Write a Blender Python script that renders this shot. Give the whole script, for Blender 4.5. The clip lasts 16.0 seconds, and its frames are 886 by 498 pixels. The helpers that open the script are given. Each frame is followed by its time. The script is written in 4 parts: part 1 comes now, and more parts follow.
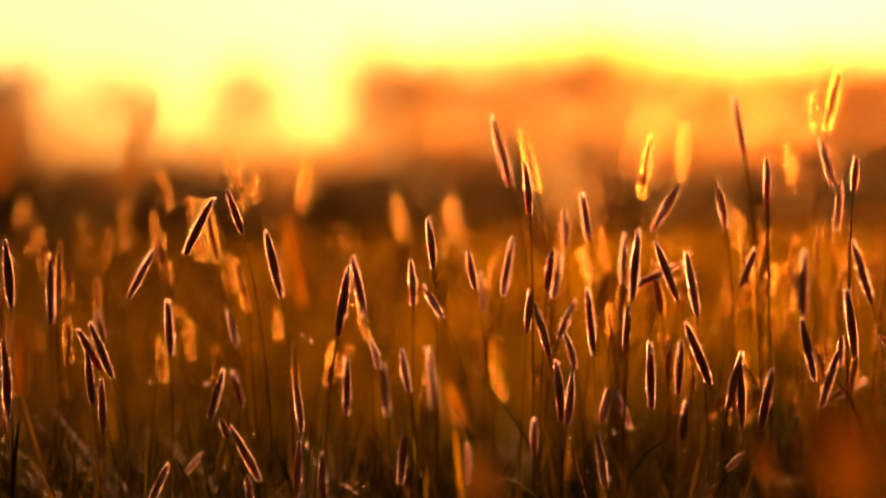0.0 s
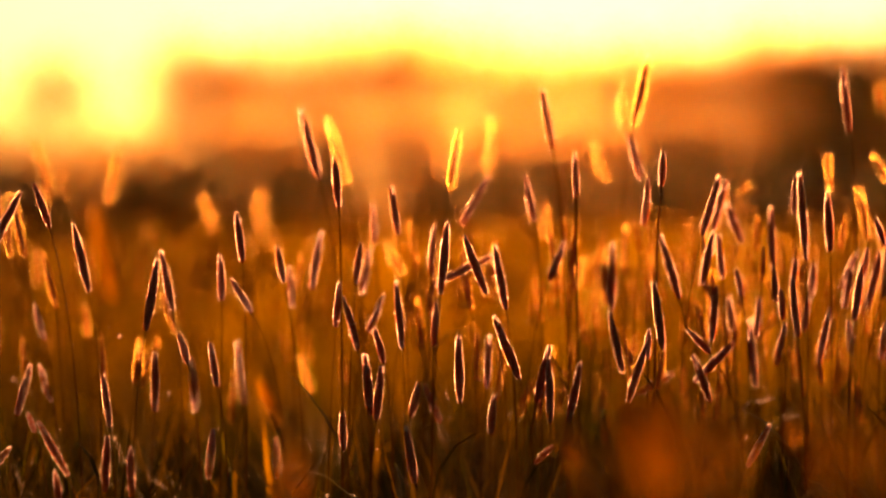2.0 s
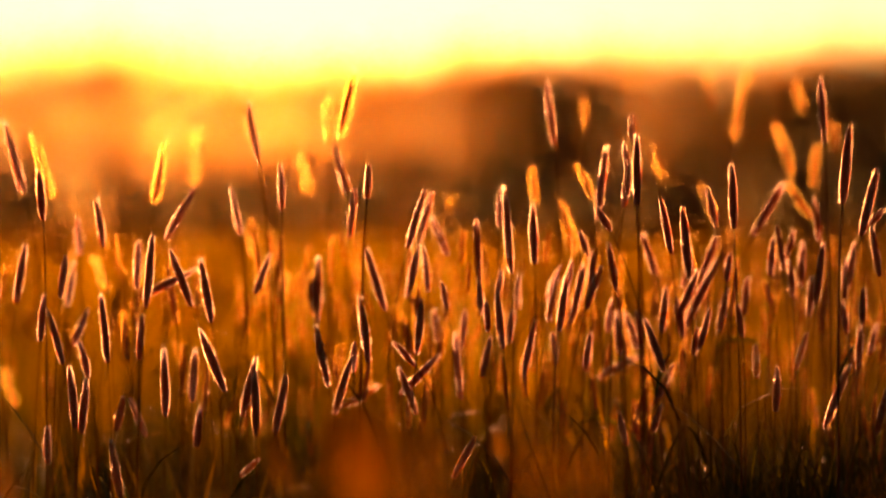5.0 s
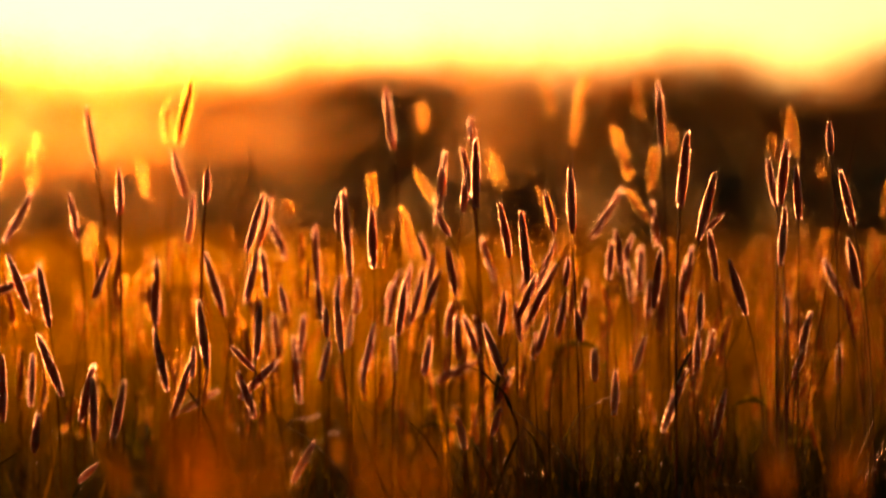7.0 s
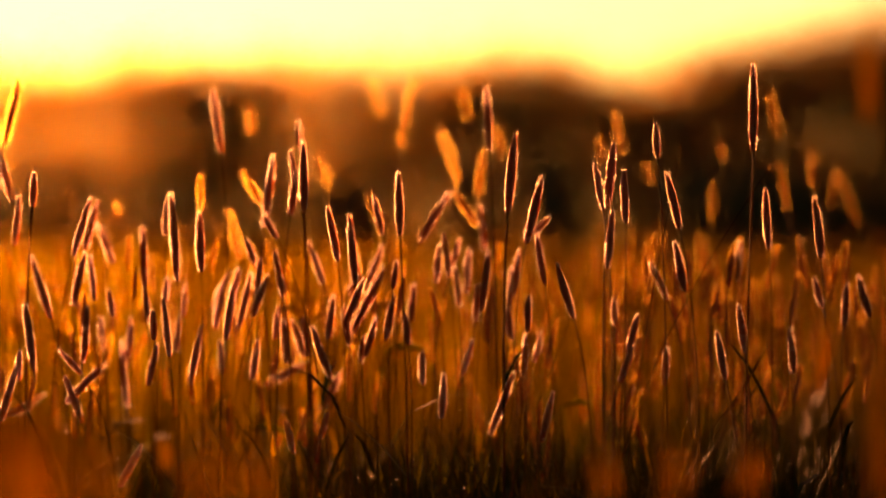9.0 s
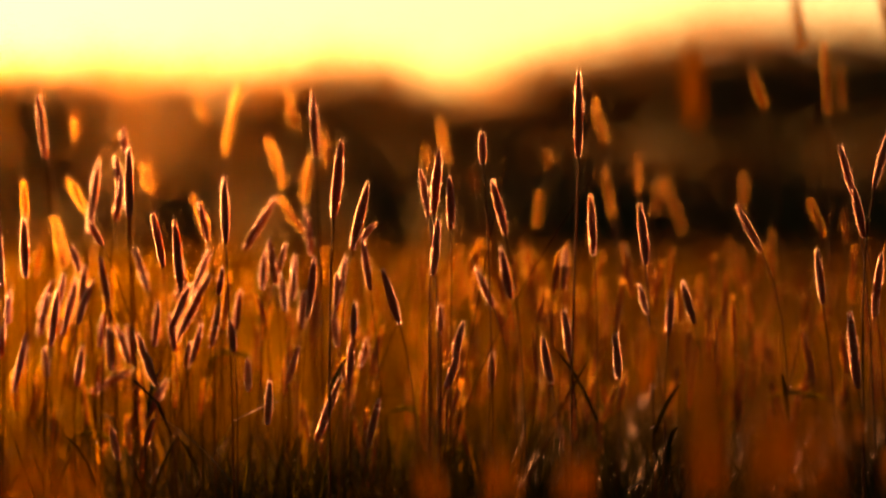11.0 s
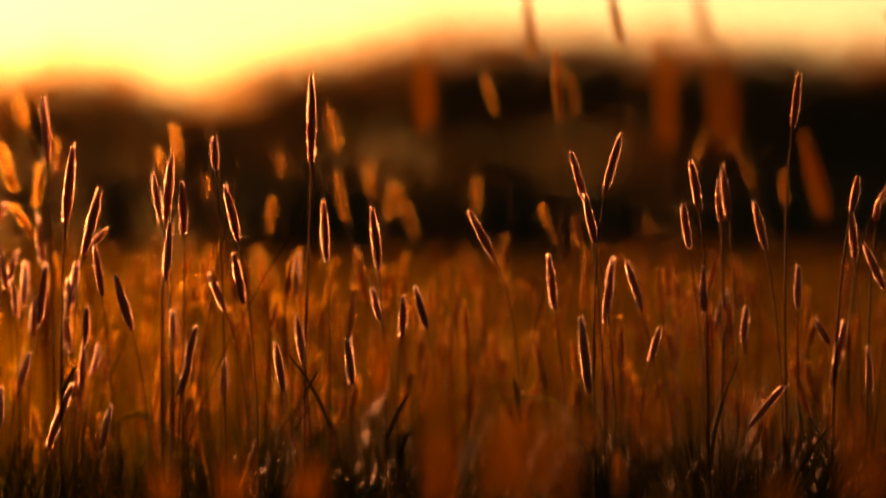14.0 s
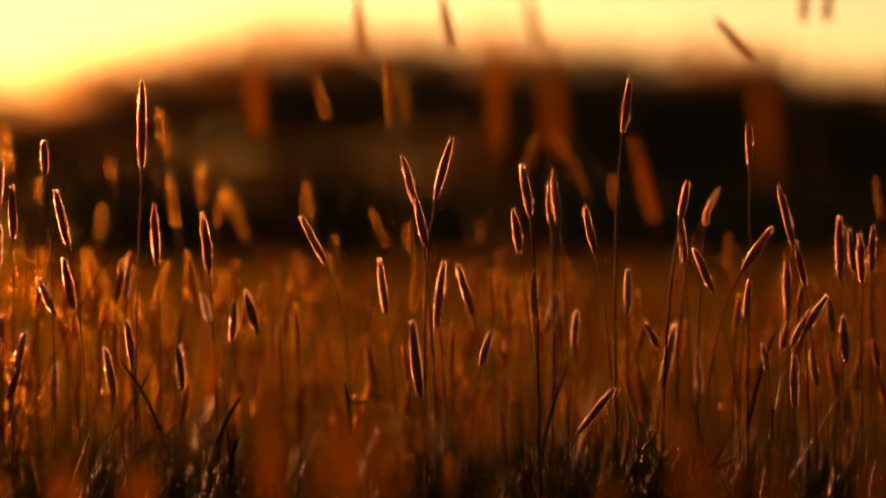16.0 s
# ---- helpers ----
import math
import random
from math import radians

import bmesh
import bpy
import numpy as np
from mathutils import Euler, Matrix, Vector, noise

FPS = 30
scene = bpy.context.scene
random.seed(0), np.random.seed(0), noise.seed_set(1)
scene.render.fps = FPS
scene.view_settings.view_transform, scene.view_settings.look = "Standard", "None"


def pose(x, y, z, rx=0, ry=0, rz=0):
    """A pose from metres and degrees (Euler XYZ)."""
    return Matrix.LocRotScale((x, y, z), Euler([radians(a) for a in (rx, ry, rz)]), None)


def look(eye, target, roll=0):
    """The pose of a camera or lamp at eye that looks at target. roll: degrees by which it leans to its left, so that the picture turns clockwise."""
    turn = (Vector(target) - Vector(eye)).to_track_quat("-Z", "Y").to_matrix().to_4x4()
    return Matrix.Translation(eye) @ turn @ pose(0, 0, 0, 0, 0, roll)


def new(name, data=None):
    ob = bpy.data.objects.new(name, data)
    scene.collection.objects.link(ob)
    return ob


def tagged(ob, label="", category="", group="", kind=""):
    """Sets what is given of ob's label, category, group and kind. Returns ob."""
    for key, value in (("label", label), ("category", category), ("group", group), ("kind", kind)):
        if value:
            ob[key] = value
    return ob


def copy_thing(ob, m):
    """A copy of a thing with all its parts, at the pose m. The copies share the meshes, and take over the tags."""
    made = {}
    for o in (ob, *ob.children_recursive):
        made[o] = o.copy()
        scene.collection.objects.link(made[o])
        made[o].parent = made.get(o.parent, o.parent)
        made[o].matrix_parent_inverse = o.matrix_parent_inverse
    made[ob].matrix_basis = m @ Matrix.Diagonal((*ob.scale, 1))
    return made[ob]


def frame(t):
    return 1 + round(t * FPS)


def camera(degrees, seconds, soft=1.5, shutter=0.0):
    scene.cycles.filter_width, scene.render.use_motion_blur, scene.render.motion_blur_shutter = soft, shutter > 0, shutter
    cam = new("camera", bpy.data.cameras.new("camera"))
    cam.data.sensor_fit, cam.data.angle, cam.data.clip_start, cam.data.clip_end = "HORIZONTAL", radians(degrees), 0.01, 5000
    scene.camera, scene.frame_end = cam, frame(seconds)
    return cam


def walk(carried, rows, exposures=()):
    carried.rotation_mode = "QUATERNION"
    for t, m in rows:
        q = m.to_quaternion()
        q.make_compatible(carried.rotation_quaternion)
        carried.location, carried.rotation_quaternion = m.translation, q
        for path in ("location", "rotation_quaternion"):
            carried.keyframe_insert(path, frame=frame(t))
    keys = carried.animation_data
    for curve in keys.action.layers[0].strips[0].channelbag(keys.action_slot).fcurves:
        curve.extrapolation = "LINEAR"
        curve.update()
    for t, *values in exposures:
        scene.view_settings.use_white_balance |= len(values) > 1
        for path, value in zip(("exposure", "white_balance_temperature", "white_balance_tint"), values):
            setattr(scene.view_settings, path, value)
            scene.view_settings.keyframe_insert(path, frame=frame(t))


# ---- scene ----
cam = camera(14.0, 16.0, soft=2.7)
cam.data.dof.use_dof = True
cam.data.dof.focus_distance = 2.62
cam.data.dof.aperture_fstop = 4.0
EYE = 0.42
# seconds, heading in degrees left of +y, degrees up
ROWS = [
    (0.0, 11.340, -0.430),
    (0.5, 10.608, -0.471),
    (1.0, 9.826, -0.526),
    (1.5, 9.072, -0.539),
    (2.0, 8.304, -0.526),
    (2.5, 7.499, -0.581),
    (3.0, 6.684, -0.498),
    (3.5, 5.891, -0.429),
    (4.0, 5.090, -0.388),
    (6.5, 1.712, -0.264),
    (7.0, 1.081, -0.250),
    (7.5, 0.425, -0.222),
    (8.0, -0.275, -0.222),
    (10.5, -3.711, -0.126),
    (11.0, -4.415, -0.098),
    (11.5, -5.088, -0.084),
    (12.0, -5.803, -0.056),
    (12.5, -6.538, -0.028),
    (13.0, -7.261, -0.028),
    (13.5, -7.967, -0.028),
    (14.0, -8.655, -0.015),
    (14.5, -9.329, -0.001),
    (15.0, -10.025, 0.027),
    (15.5, -10.706, 0.041),
    (16.0, -11.339, 0.055),
]
walk(cam, [(t, pose(0, 0, EYE, 90 + up, 0, head)) for t, head, up in ROWS],
     exposures=[(0.0, 2.62, 8800, 27), (3.5, 2.87, 9000, 28), (6.5, 2.88, 10000, 30), (11.0, 2.94, 11500, 36), (16.0, 3.0, 12000, 42)])

# ---- sky and sun ----
SUN_UP, SUN_LEFT = 3.8, 6.7          # degrees
world = bpy.data.worlds.new("evening_sky")
scene.world = world
world.use_nodes = True
wn = world.node_tree.nodes
sky = wn.new("ShaderNodeTexSky")
sky.sky_type = "NISHITA"
sky.sun_disc = False
sky.sun_elevation = radians(SUN_UP)
sky.sun_rotation = radians(-SUN_LEFT)
sky.air_density, sky.dust_density, sky.ozone_density = 1.0, 1.0, 3.5
wn["Background"].inputs["Strength"].default_value = 0.030
haze = wn.new("ShaderNodeMix")         # the golden haze of the evening air
haze.data_type, haze.blend_type = "RGBA", "MULTIPLY"
haze.inputs[0].default_value = 1.0
haze.inputs[7].default_value = (1.0, 0.97, 0.80, 1)
world.node_tree.links.new(sky.outputs[0], haze.inputs[6])
world.node_tree.links.new(haze.outputs[2], wn["Background"].inputs["Color"])

sun_data = bpy.data.lights.new("low_sun", "SUN")
sun_data.energy, sun_data.angle, sun_data.color = 5.0, radians(0.6), (1.0, 0.39, 0.16)
sun = new("low_sun", sun_data)
to_sun = Vector((-math.sin(radians(SUN_LEFT)) * math.cos(radians(SUN_UP)),
                 math.cos(radians(SUN_LEFT)) * math.cos(radians(SUN_UP)), math.sin(radians(SUN_UP))))
sun.matrix_world = look(to_sun * 50, (0, 0, 0))


# ---- materials ----
def ramp_between(nt, fac, a, b):
    mix = nt.nodes.new("ShaderNodeMix")
    mix.data_type = "RGBA"
    nt.links.new(fac, mix.inputs[0])
    mix.inputs[6].default_value, mix.inputs[7].default_value = (*a, 1), (*b, 1)
    return mix.outputs[2]


def plant(name, dark, light, see_through, rough=0.6, scale=400.0, per="island", glow_tint=(1.0, 0.8, 0.45), spread=0.7, gloss=0.15, awn=False, ahead=0.0, bend=1.13):
    """Leaf-like surface: rough reflection mixed with light that comes through; two scales of variation.
    ahead: the share of the light let through that a thin leaf scatters closely round its way on; bend: how widely."""
    m = bpy.data.materials.new(name)
    m.use_nodes = True
    nt = m.node_tree
    nt.nodes.clear()
    out = nt.nodes.new("ShaderNodeOutputMaterial")
    geo = nt.nodes.new("ShaderNodeNewGeometry")
    info = nt.nodes.new("ShaderNodeObjectInfo")
    co = nt.nodes.new("ShaderNodeTexCoord")
    grain = nt.nodes.new("ShaderNodeTexNoise")
    grain.inputs["Scale"].default_value = scale
    grain.inputs["Detail"].default_value = 4
    nt.links.new(co.outputs["Object"], grain.inputs["Vector"])
    add = nt.nodes.new("ShaderNodeMath")
    add.operation = "MULTIPLY_ADD"
    nt.links.new(geo.outputs["Random Per Island"] if per == "island" else info.outputs["Random"], add.inputs[0])
    add.inputs[1].default_value = spread
    mul = nt.nodes.new("ShaderNodeMath")
    mul.operation = "MULTIPLY"
    nt.links.new(grain.outputs["Fac"], mul.inputs[0])
    mul.inputs[1].default_value = 1.0 - spread
    nt.links.new(mul.outputs[0], add.inputs[2])
    col = ramp_between(nt, add.outputs[0], dark, light)
    bsdf = nt.nodes.new("ShaderNodeBsdfPrincipled")
    bsdf.inputs["Roughness"].default_value = rough
    bsdf.inputs["Specular IOR Level"].default_value = gloss
    nt.links.new(col, bsdf.inputs["Base Color"])
    bump = nt.nodes.new("ShaderNodeBump")
    bump.inputs["Strength"].default_value = 0.3
    bump.inputs["Distance"].default_value = 0.0005
    nt.links.new(grain.outputs["Fac"], bump.inputs["Height"])
    nt.links.new(bump.outputs[0], bsdf.inputs["Normal"])
    shader = bsdf
    if see_through:
        tr = nt.nodes.new("ShaderNodeBsdfTranslucent")
        tint = nt.nodes.new("ShaderNodeMix")
        tint.data_type, tint.blend_type = "RGBA", "MULTIPLY"
        tint.inputs[0].default_value = 1.0
        nt.links.new(col, tint.inputs[6])
        tint.inputs[7].default_value = (*glow_tint, 1)
        nt.links.new(tint.outputs[2], tr.inputs["Color"])
        if awn or ahead:             # thin clear hairs and leaves send light on ahead
            onward = nt.nodes.new("ShaderNodeBsdfRefraction")
            onward.inputs["Roughness"].default_value, onward.inputs["IOR"].default_value = (0.9, 1.45) if awn else (0.85, bend)
            nt.links.new(tint.outputs[2], onward.inputs["Color"])
            both = nt.nodes.new("ShaderNodeMixShader")
            both.inputs[0].default_value = 0.42 if awn else ahead
            nt.links.new(tr.outputs[0], both.inputs[1])
            nt.links.new(onward.outputs[0], both.inputs[2])
            tr = both
        shader = nt.nodes.new("ShaderNodeMixShader")
        shader.inputs[0].default_value = see_through
        nt.links.new(bsdf.outputs[0], shader.inputs[1])
        nt.links.new(tr.outputs[0], shader.inputs[2])
    nt.links.new(shader.outputs[0], out.inputs["Surface"])
    return m


spikelet_mat = plant("spikelet", (0.15, 0.026, 0.010), (0.25, 0.048, 0.017), 0.10, 0.9, 900, glow_tint=(1.0, 0.9, 0.8), gloss=0.0, ahead=0.4)
bristle_mat = plant("bristle", (0.92, 0.82, 0.68), (0.97, 0.93, 0.88), 0.97, 0.33, 900, glow_tint=(1, 1, 1), gloss=1.0, awn=True)
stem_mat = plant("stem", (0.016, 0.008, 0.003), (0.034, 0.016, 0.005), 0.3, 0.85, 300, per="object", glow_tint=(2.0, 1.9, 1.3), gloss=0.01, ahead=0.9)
# far darker than living grass: the sward's own shade is in this colour
shaded_leaf_mat = plant("shaded_grass_leaf", (0.006, 0.009, 0.0015), (0.020, 0.021, 0.003), 0.14, 0.65, 250, glow_tint=(1.4, 1.3, 0.5), gloss=0.03, ahead=0.7)
meadow_head_mat = plant("meadow_head", (0.10, 0.045, 0.007), (0.22, 0.11, 0.018), 0.3, 0.7, 200, glow_tint=(1.3, 1.0, 0.6), gloss=0.0, ahead=0.12)
fluff_mat = plant("golden_fluff", (0.52, 0.46, 0.22), (0.70, 0.63, 0.35), 0.78, 0.5, 900, gloss=0.1, ahead=0.65, bend=1.22)
meadow_bristle_mat = plant("meadow_bristle", (0.52, 0.40, 0.15), (0.75, 0.60, 0.28), 0.74, 0.5, 900, gloss=0.1, ahead=0.36, bend=1.2)
bark_mat = plant("bark", (0.05, 0.035, 0.022), (0.12, 0.085, 0.055), 0.0, 0.9, 3, per="object")
foliage_mat = plant("foliage", (0.10, 0.062, 0.018), (0.17, 0.106, 0.032), 0.52, 0.6, 1.5, glow_tint=(1.4, 1.25, 1.0), ahead=0.18)
straw_mat = plant("dry_grass", (0.055, 0.038, 0.006), (0.13, 0.088, 0.012), 0.22, 0.9, 150, glow_tint=(1.15, 1.05, 0.6), gloss=0.0, ahead=0.3)
young_mat = plant("young_spike", (0.22, 0.115, 0.022), (0.33, 0.18, 0.038), 0.6, 0.8, 900, glow_tint=(1.0, 1.0, 0.7), gloss=0.0, ahead=0.3)
near_straw_mat = plant("near_straw", (0.068, 0.053, 0.010), (0.125, 0.098, 0.022), 0.26, 0.9, 150, glow_tint=(1.0, 1.0, 0.8), gloss=0.0, ahead=0.04)
husk_mat = plant("dry_straw", (0.3, 0.22, 0.10), (0.5, 0.38, 0.2), 0.6, 0.5, 300, per="object", gloss=0.2)
herb_mat = plant("herb_leaf", (0.05, 0.05, 0.006), (0.10, 0.09, 0.012), 0.35, 0.6, 300, glow_tint=(1.3, 1.2, 0.4), gloss=0.05)
soil_mat = plant("meadow_soil", (0.03, 0.02, 0.005), (0.08, 0.045, 0.01), 0.0, 0.95, 0.6, spread=0.0, gloss=0.0)


# ---- mesh helpers ----
def mesh_of(name, verts, faces, materials, picks=None, smooth=False):
    me = bpy.data.meshes.new(name)
    me.from_pydata([tuple(v) for v in verts], [], [tuple(f) for f in faces])
    for m in materials:
        me.materials.append(m)
    if picks is not None:
        me.polygons.foreach_set("material_index", np.asarray(picks, dtype=np.int32))
    if smooth:
        me.polygons.foreach_set("use_smooth", np.ones(len(me.polygons), dtype=bool))
    me.update()
    return me


def part(name, data, parent, label=""):
    ob = new(name, data)
    ob.parent = parent
    return tagged(ob, label)


def tube(points, radii, sides=6):
    """Verts and faces of a tapered tube along points."""
    verts, faces = [], []
    pts = [Vector(p) for p in points]
    for i, p in enumerate(pts):
        d = (pts[min(i + 1, len(pts) - 1)] - pts[max(i - 1, 0)]).normalized()
        a = d.cross(Vector((0.31, 0.95, 0.05))).normalized()
        b = d.cross(a)
        for k in range(sides):
            w = 2 * math.pi * k / sides
            verts.append(p + (a * math.cos(w) + b * math.sin(w)) * radii[i])
    for i in range(len(pts) - 1):
        for k in range(sides):
            j = (k + 1) % sides
            faces.append((i * sides + k, i * sides + j, (i + 1) * sides + j, (i + 1) * sides + k))
    faces.append(tuple(range(sides - 1, -1, -1)))
    faces.append(tuple((len(pts) - 1) * sides + k for k in range(sides)))
    return verts, faces


def bezier(p0, p1, p2, p3, n):
    return [p0 * (1 - u) ** 3 + p1 * 3 * u * (1 - u) ** 2 + p2 * 3 * u * u * (1 - u) + p3 * u ** 3
            for u in (i / n for i in range(n + 1))]


def scatter(tverts, faces, origin, ax, ay, az):
    """Copies of a template, each with its own origin and axes (n x 3), as one set of verts and faces."""
    tv = np.asarray(tverts, float)
    v = (origin[:, None, :] + tv[None, :, 0, None] * ax[:, None, :] + tv[None, :, 1, None] * ay[:, None, :]
         + tv[None, :, 2, None] * az[:, None, :])
    n, k = len(origin), len(tv)
    out = []
    for f in faces:
        out.append((np.asarray(f)[None, :] + k * np.arange(n)[:, None]))
    return v.reshape(-1, 3), out


def stuff_mesh(name, groups, material):
    """groups: pairs of verts and lists of face arrays from scatter()."""
    vs, fs, base = [], [], 0
    for v, faces in groups:
        vs.append(v)
        for f in faces:
            fs.extend((f + base).tolist())
        base += len(v)
    me = bpy.data.meshes.new(name)
    me.from_pydata(np.concatenate(vs).tolist(), [], fs)
    me.materials.append(material)
    me.update()
    return me


def frames_for(direction, rng, radius, length):
    """Axes for things that point along direction, turned at random, with a radius and a length."""
    d = direction / np.linalg.norm(direction, axis=1)[:, None]
    ref = rng.normal(size=d.shape)
    a = np.cross(d, ref)
    a /= np.linalg.norm(a, axis=1)[:, None]
    b = np.cross(d, a)
    return a * radius[:, None], b * radius[:, None], d * length[:, None]


# ---- ground ----
def ground_sheet():
    rings = [0.0, 1, 2, 4, 7, 12, 20, 35, 60, 100, 160, 240, 400, 800, 1600, 3000]
    verts, faces, seg = [(0, 0, 0)], [], 72
    for r in rings[1:]:
        for k in range(seg):
            w = 2 * math.pi * k / seg
            x, y = r * math.cos(w), r * math.sin(w)
            verts.append((x, y, 0.02 * noise.noise(Vector((x * 0.15, y * 0.15, 0))) if r < 240 else 0.0))
    for k in range(seg):
        faces.append((0, 1 + k, 1 + (k + 1) % seg))
    for i in range(len(rings) - 2):
        for k in range(seg):
            a, b = 1 + i * seg, 1 + (i + 1) * seg
            faces.append((a + k, b + k, b + (k + 1) % seg, a + (k + 1) % seg))
    return mesh_of("ground", verts, faces, [soil_mat], smooth=True)


tagged(new("ground", ground_sheet()), "brown-green meadow soil under tall grass", "ground", kind="structure")


# ---- trees and shrubs at the edge of the meadow ----
def leaf_cloud(rng, centres, spread, count, size):
    """Small four-cornered leaves round the centres, turned every way."""
    c = centres[rng.integers(0, len(centres), count)]
    p = c + rng.normal(size=(count, 3)) * spread
    n = rng.normal(size=(count, 3))
    n /= np.linalg.norm(n, axis=1)[:, None]
    a = np.cross(n, rng.normal(size=(count, 3)))
    a /= np.linalg.norm(a, axis=1)[:, None]
    b = np.cross(n, a)
    s = size * rng.uniform(0.6, 1.4, count)[:, None]
    v = np.stack([p - a * s, p + b * s * 0.5, p + a * s, p - b * s * 0.5], axis=1).reshape(-1, 3)
    f = np.arange(count * 4).reshape(-1, 4)
    return v, f


def broadleaf_tree(height, width, leaves, seed, label):
    """A tapered trunk with limbs, and a loose crown of small leaves at the ends of the limbs."""
    rng = np.random.default_rng(seed)
    tree = tagged(new("tree"), label, "tree", "trees at the meadow's edge")
    verts, faces = [], []

    def add(points, radii, sides):
        v, f = tube(points, radii, sides)
        faces.extend(tuple(i + len(verts) for i in q) for q in f)
        verts.extend(v)

    top = Vector((rng.normal() * 0.3, rng.normal() * 0.3, height * 0.86))
    spine = bezier(Vector((0, 0, -0.1)), Vector((0, 0, height * 0.3)), top * 0.7, top, 7)
    add(spine, [height * 0.021 * (1 - i / 8) for i in range(8)], 8)
    tips = []
    for i in range(16):
        u = 0.22 + 0.72 * i / 15
        at = spine[0].lerp(top, u)
        w = i * 2.4 + rng.uniform(-0.4, 0.4)
        reach = width * 0.5 * (0.55 + 0.75 * math.sin(math.pi * min(1, 0.25 + u * 0.75))) * rng.uniform(0.6, 1.05)
        end = at + Vector((math.cos(w) * reach, math.sin(w) * reach, reach * rng.uniform(0.25, 0.8)))
        end.z = min(end.z, height * 0.97)
        mid = at.lerp(end, 0.5) + Vector((0, 0, reach * 0.12))
        add([at, mid, end], [height * 0.008 * (1.2 - u), height * 0.005 * (1.2 - u), 0.02], 5)
        tips += [mid, end, mid.lerp(end, 0.5)]
    tips.append(top)
    part("trunk", mesh_of("trunk", verts, faces, [bark_mat], smooth=True), tree)
    v, f = leaf_cloud(rng, np.array(tips), (width * 0.17, width * 0.17, height * 0.07), leaves, 0.27)
    part("crown", mesh_of("crown", v, f, [foliage_mat]), tree)
    return tree


def field_shrub(height, width, leaves, seed, label):
    rng = np.random.default_rng(seed)
    shrub = tagged(new("shrub"), label, "shrub", "shrubs under the trees")
    verts, faces, tips = [], [], []
    for i in range(9):
        w, reach = i * 2.4, width * 0.42 * rng.uniform(0.4, 1)
        end = Vector((math.cos(w) * reach, math.sin(w) * reach * 0.8, height * rng.uniform(0.55, 0.92)))
        v, f = tube([Vector((0, 0, -0.05)), end * 0.5 + Vector((0, 0, 0.2)), end], [0.06, 0.04, 0.015], 5)
        faces.extend(tuple(k + len(verts) for k in q) for q in f)
        verts.extend(v)
        tips += [end, end * 0.6, Vector((end.x, end.y, end.z * 0.35)), Vector((end.x * 0.8, end.y, 0.3))]
    part("trunk", mesh_of("trunk", verts, faces, [bark_mat], smooth=True), shrub)
    v, f = leaf_cloud(rng, np.array(tips), (width * 0.11, width * 0.11, height * 0.11), leaves, 0.2)
    v[:, 2] = np.maximum(v[:, 2], 0.02)
    part("crown", mesh_of("crown", v, f, [foliage_mat]), shrub)
    return shrub


def spot(left, away):
    """A place on the ground, degrees left of +y and metres away."""
    return -math.sin(radians(left)) * away, math.cos(radians(left)) * away


dense_trees = [broadleaf_tree(11.0, 6.5, 1250, 11 + i, "dark broadleaf tree in full leaf at the meadow's edge") for i in range(3)]
dark_trees = [broadleaf_tree(11.0, 6.5, 2000, 41 + i, "dense dark broadleaf tree at the meadow's edge") for i in range(3)]
open_trees = [broadleaf_tree(11.0, 6.5, 1350, 21 + i, "broadleaf tree with a half-open crown at the meadow's edge") for i in range(3)]
half_trees = [broadleaf_tree(11.0, 6.5, 900, 71 + i, "broadleaf tree with a loose crown where the wood thins") for i in range(3)]
light_trees = [broadleaf_tree(11.0, 5.5, 560, 31 + i, "thin-crowned broadleaf tree with sky showing through it") for i in range(3)]
shrubs = [field_shrub(4.2, 5.0, 1700, 51 + i, "dense dark shrub at the foot of the trees") for i in range(3)]
open_shrubs = [field_shrub(4.2, 5.0, 1000, 61 + i, "open-branched shrub at the foot of thin trees") for i in range(3)]
planted = set()


def plant_at(pool, index, left, away, size, turn):
    """The first use places the built one, later ones place copies."""
    ob = pool[index % len(pool)]
    x, y = spot(left, away)
    m = pose(x, y, 0, 0, 0, turn) @ Matrix.Scale(size, 4)
    if ob.name in planted:
        made = copy_thing(ob, pose(x, y, 0, 0, 0, turn))
        made.scale = (size, size, size)
    else:
        planted.add(ob.name)
        ob.matrix_basis = m


def skyline(left):
    """How tall the wood stands, in degrees over the horizon."""
    bumps = [(8.2, 0.7, 0.3), (6.2, 0.6, -0.1), (4.8, 0.8, -0.15), (11.3, 0.9, 0.14), (9.4, 0.5, 0.2), (3.6, 1.4, 0.15), (-3.0, 1.5, 0.16), (-4.85, 0.85, -0.55), (-6.6, 0.9, 0.18), (-9.6, 2.0, 0.45), (-12.6, 1.8, 0.28), (-14.9, 0.6, -0.35), (-16.0, 0.6, 0.3), (-18.0, 1.3, -0.15), (-13.5, 6.0, 0.27)]
    return 2.7 + sum(h * math.exp(-((left - c) / w) ** 2) for c, w, h in bumps)


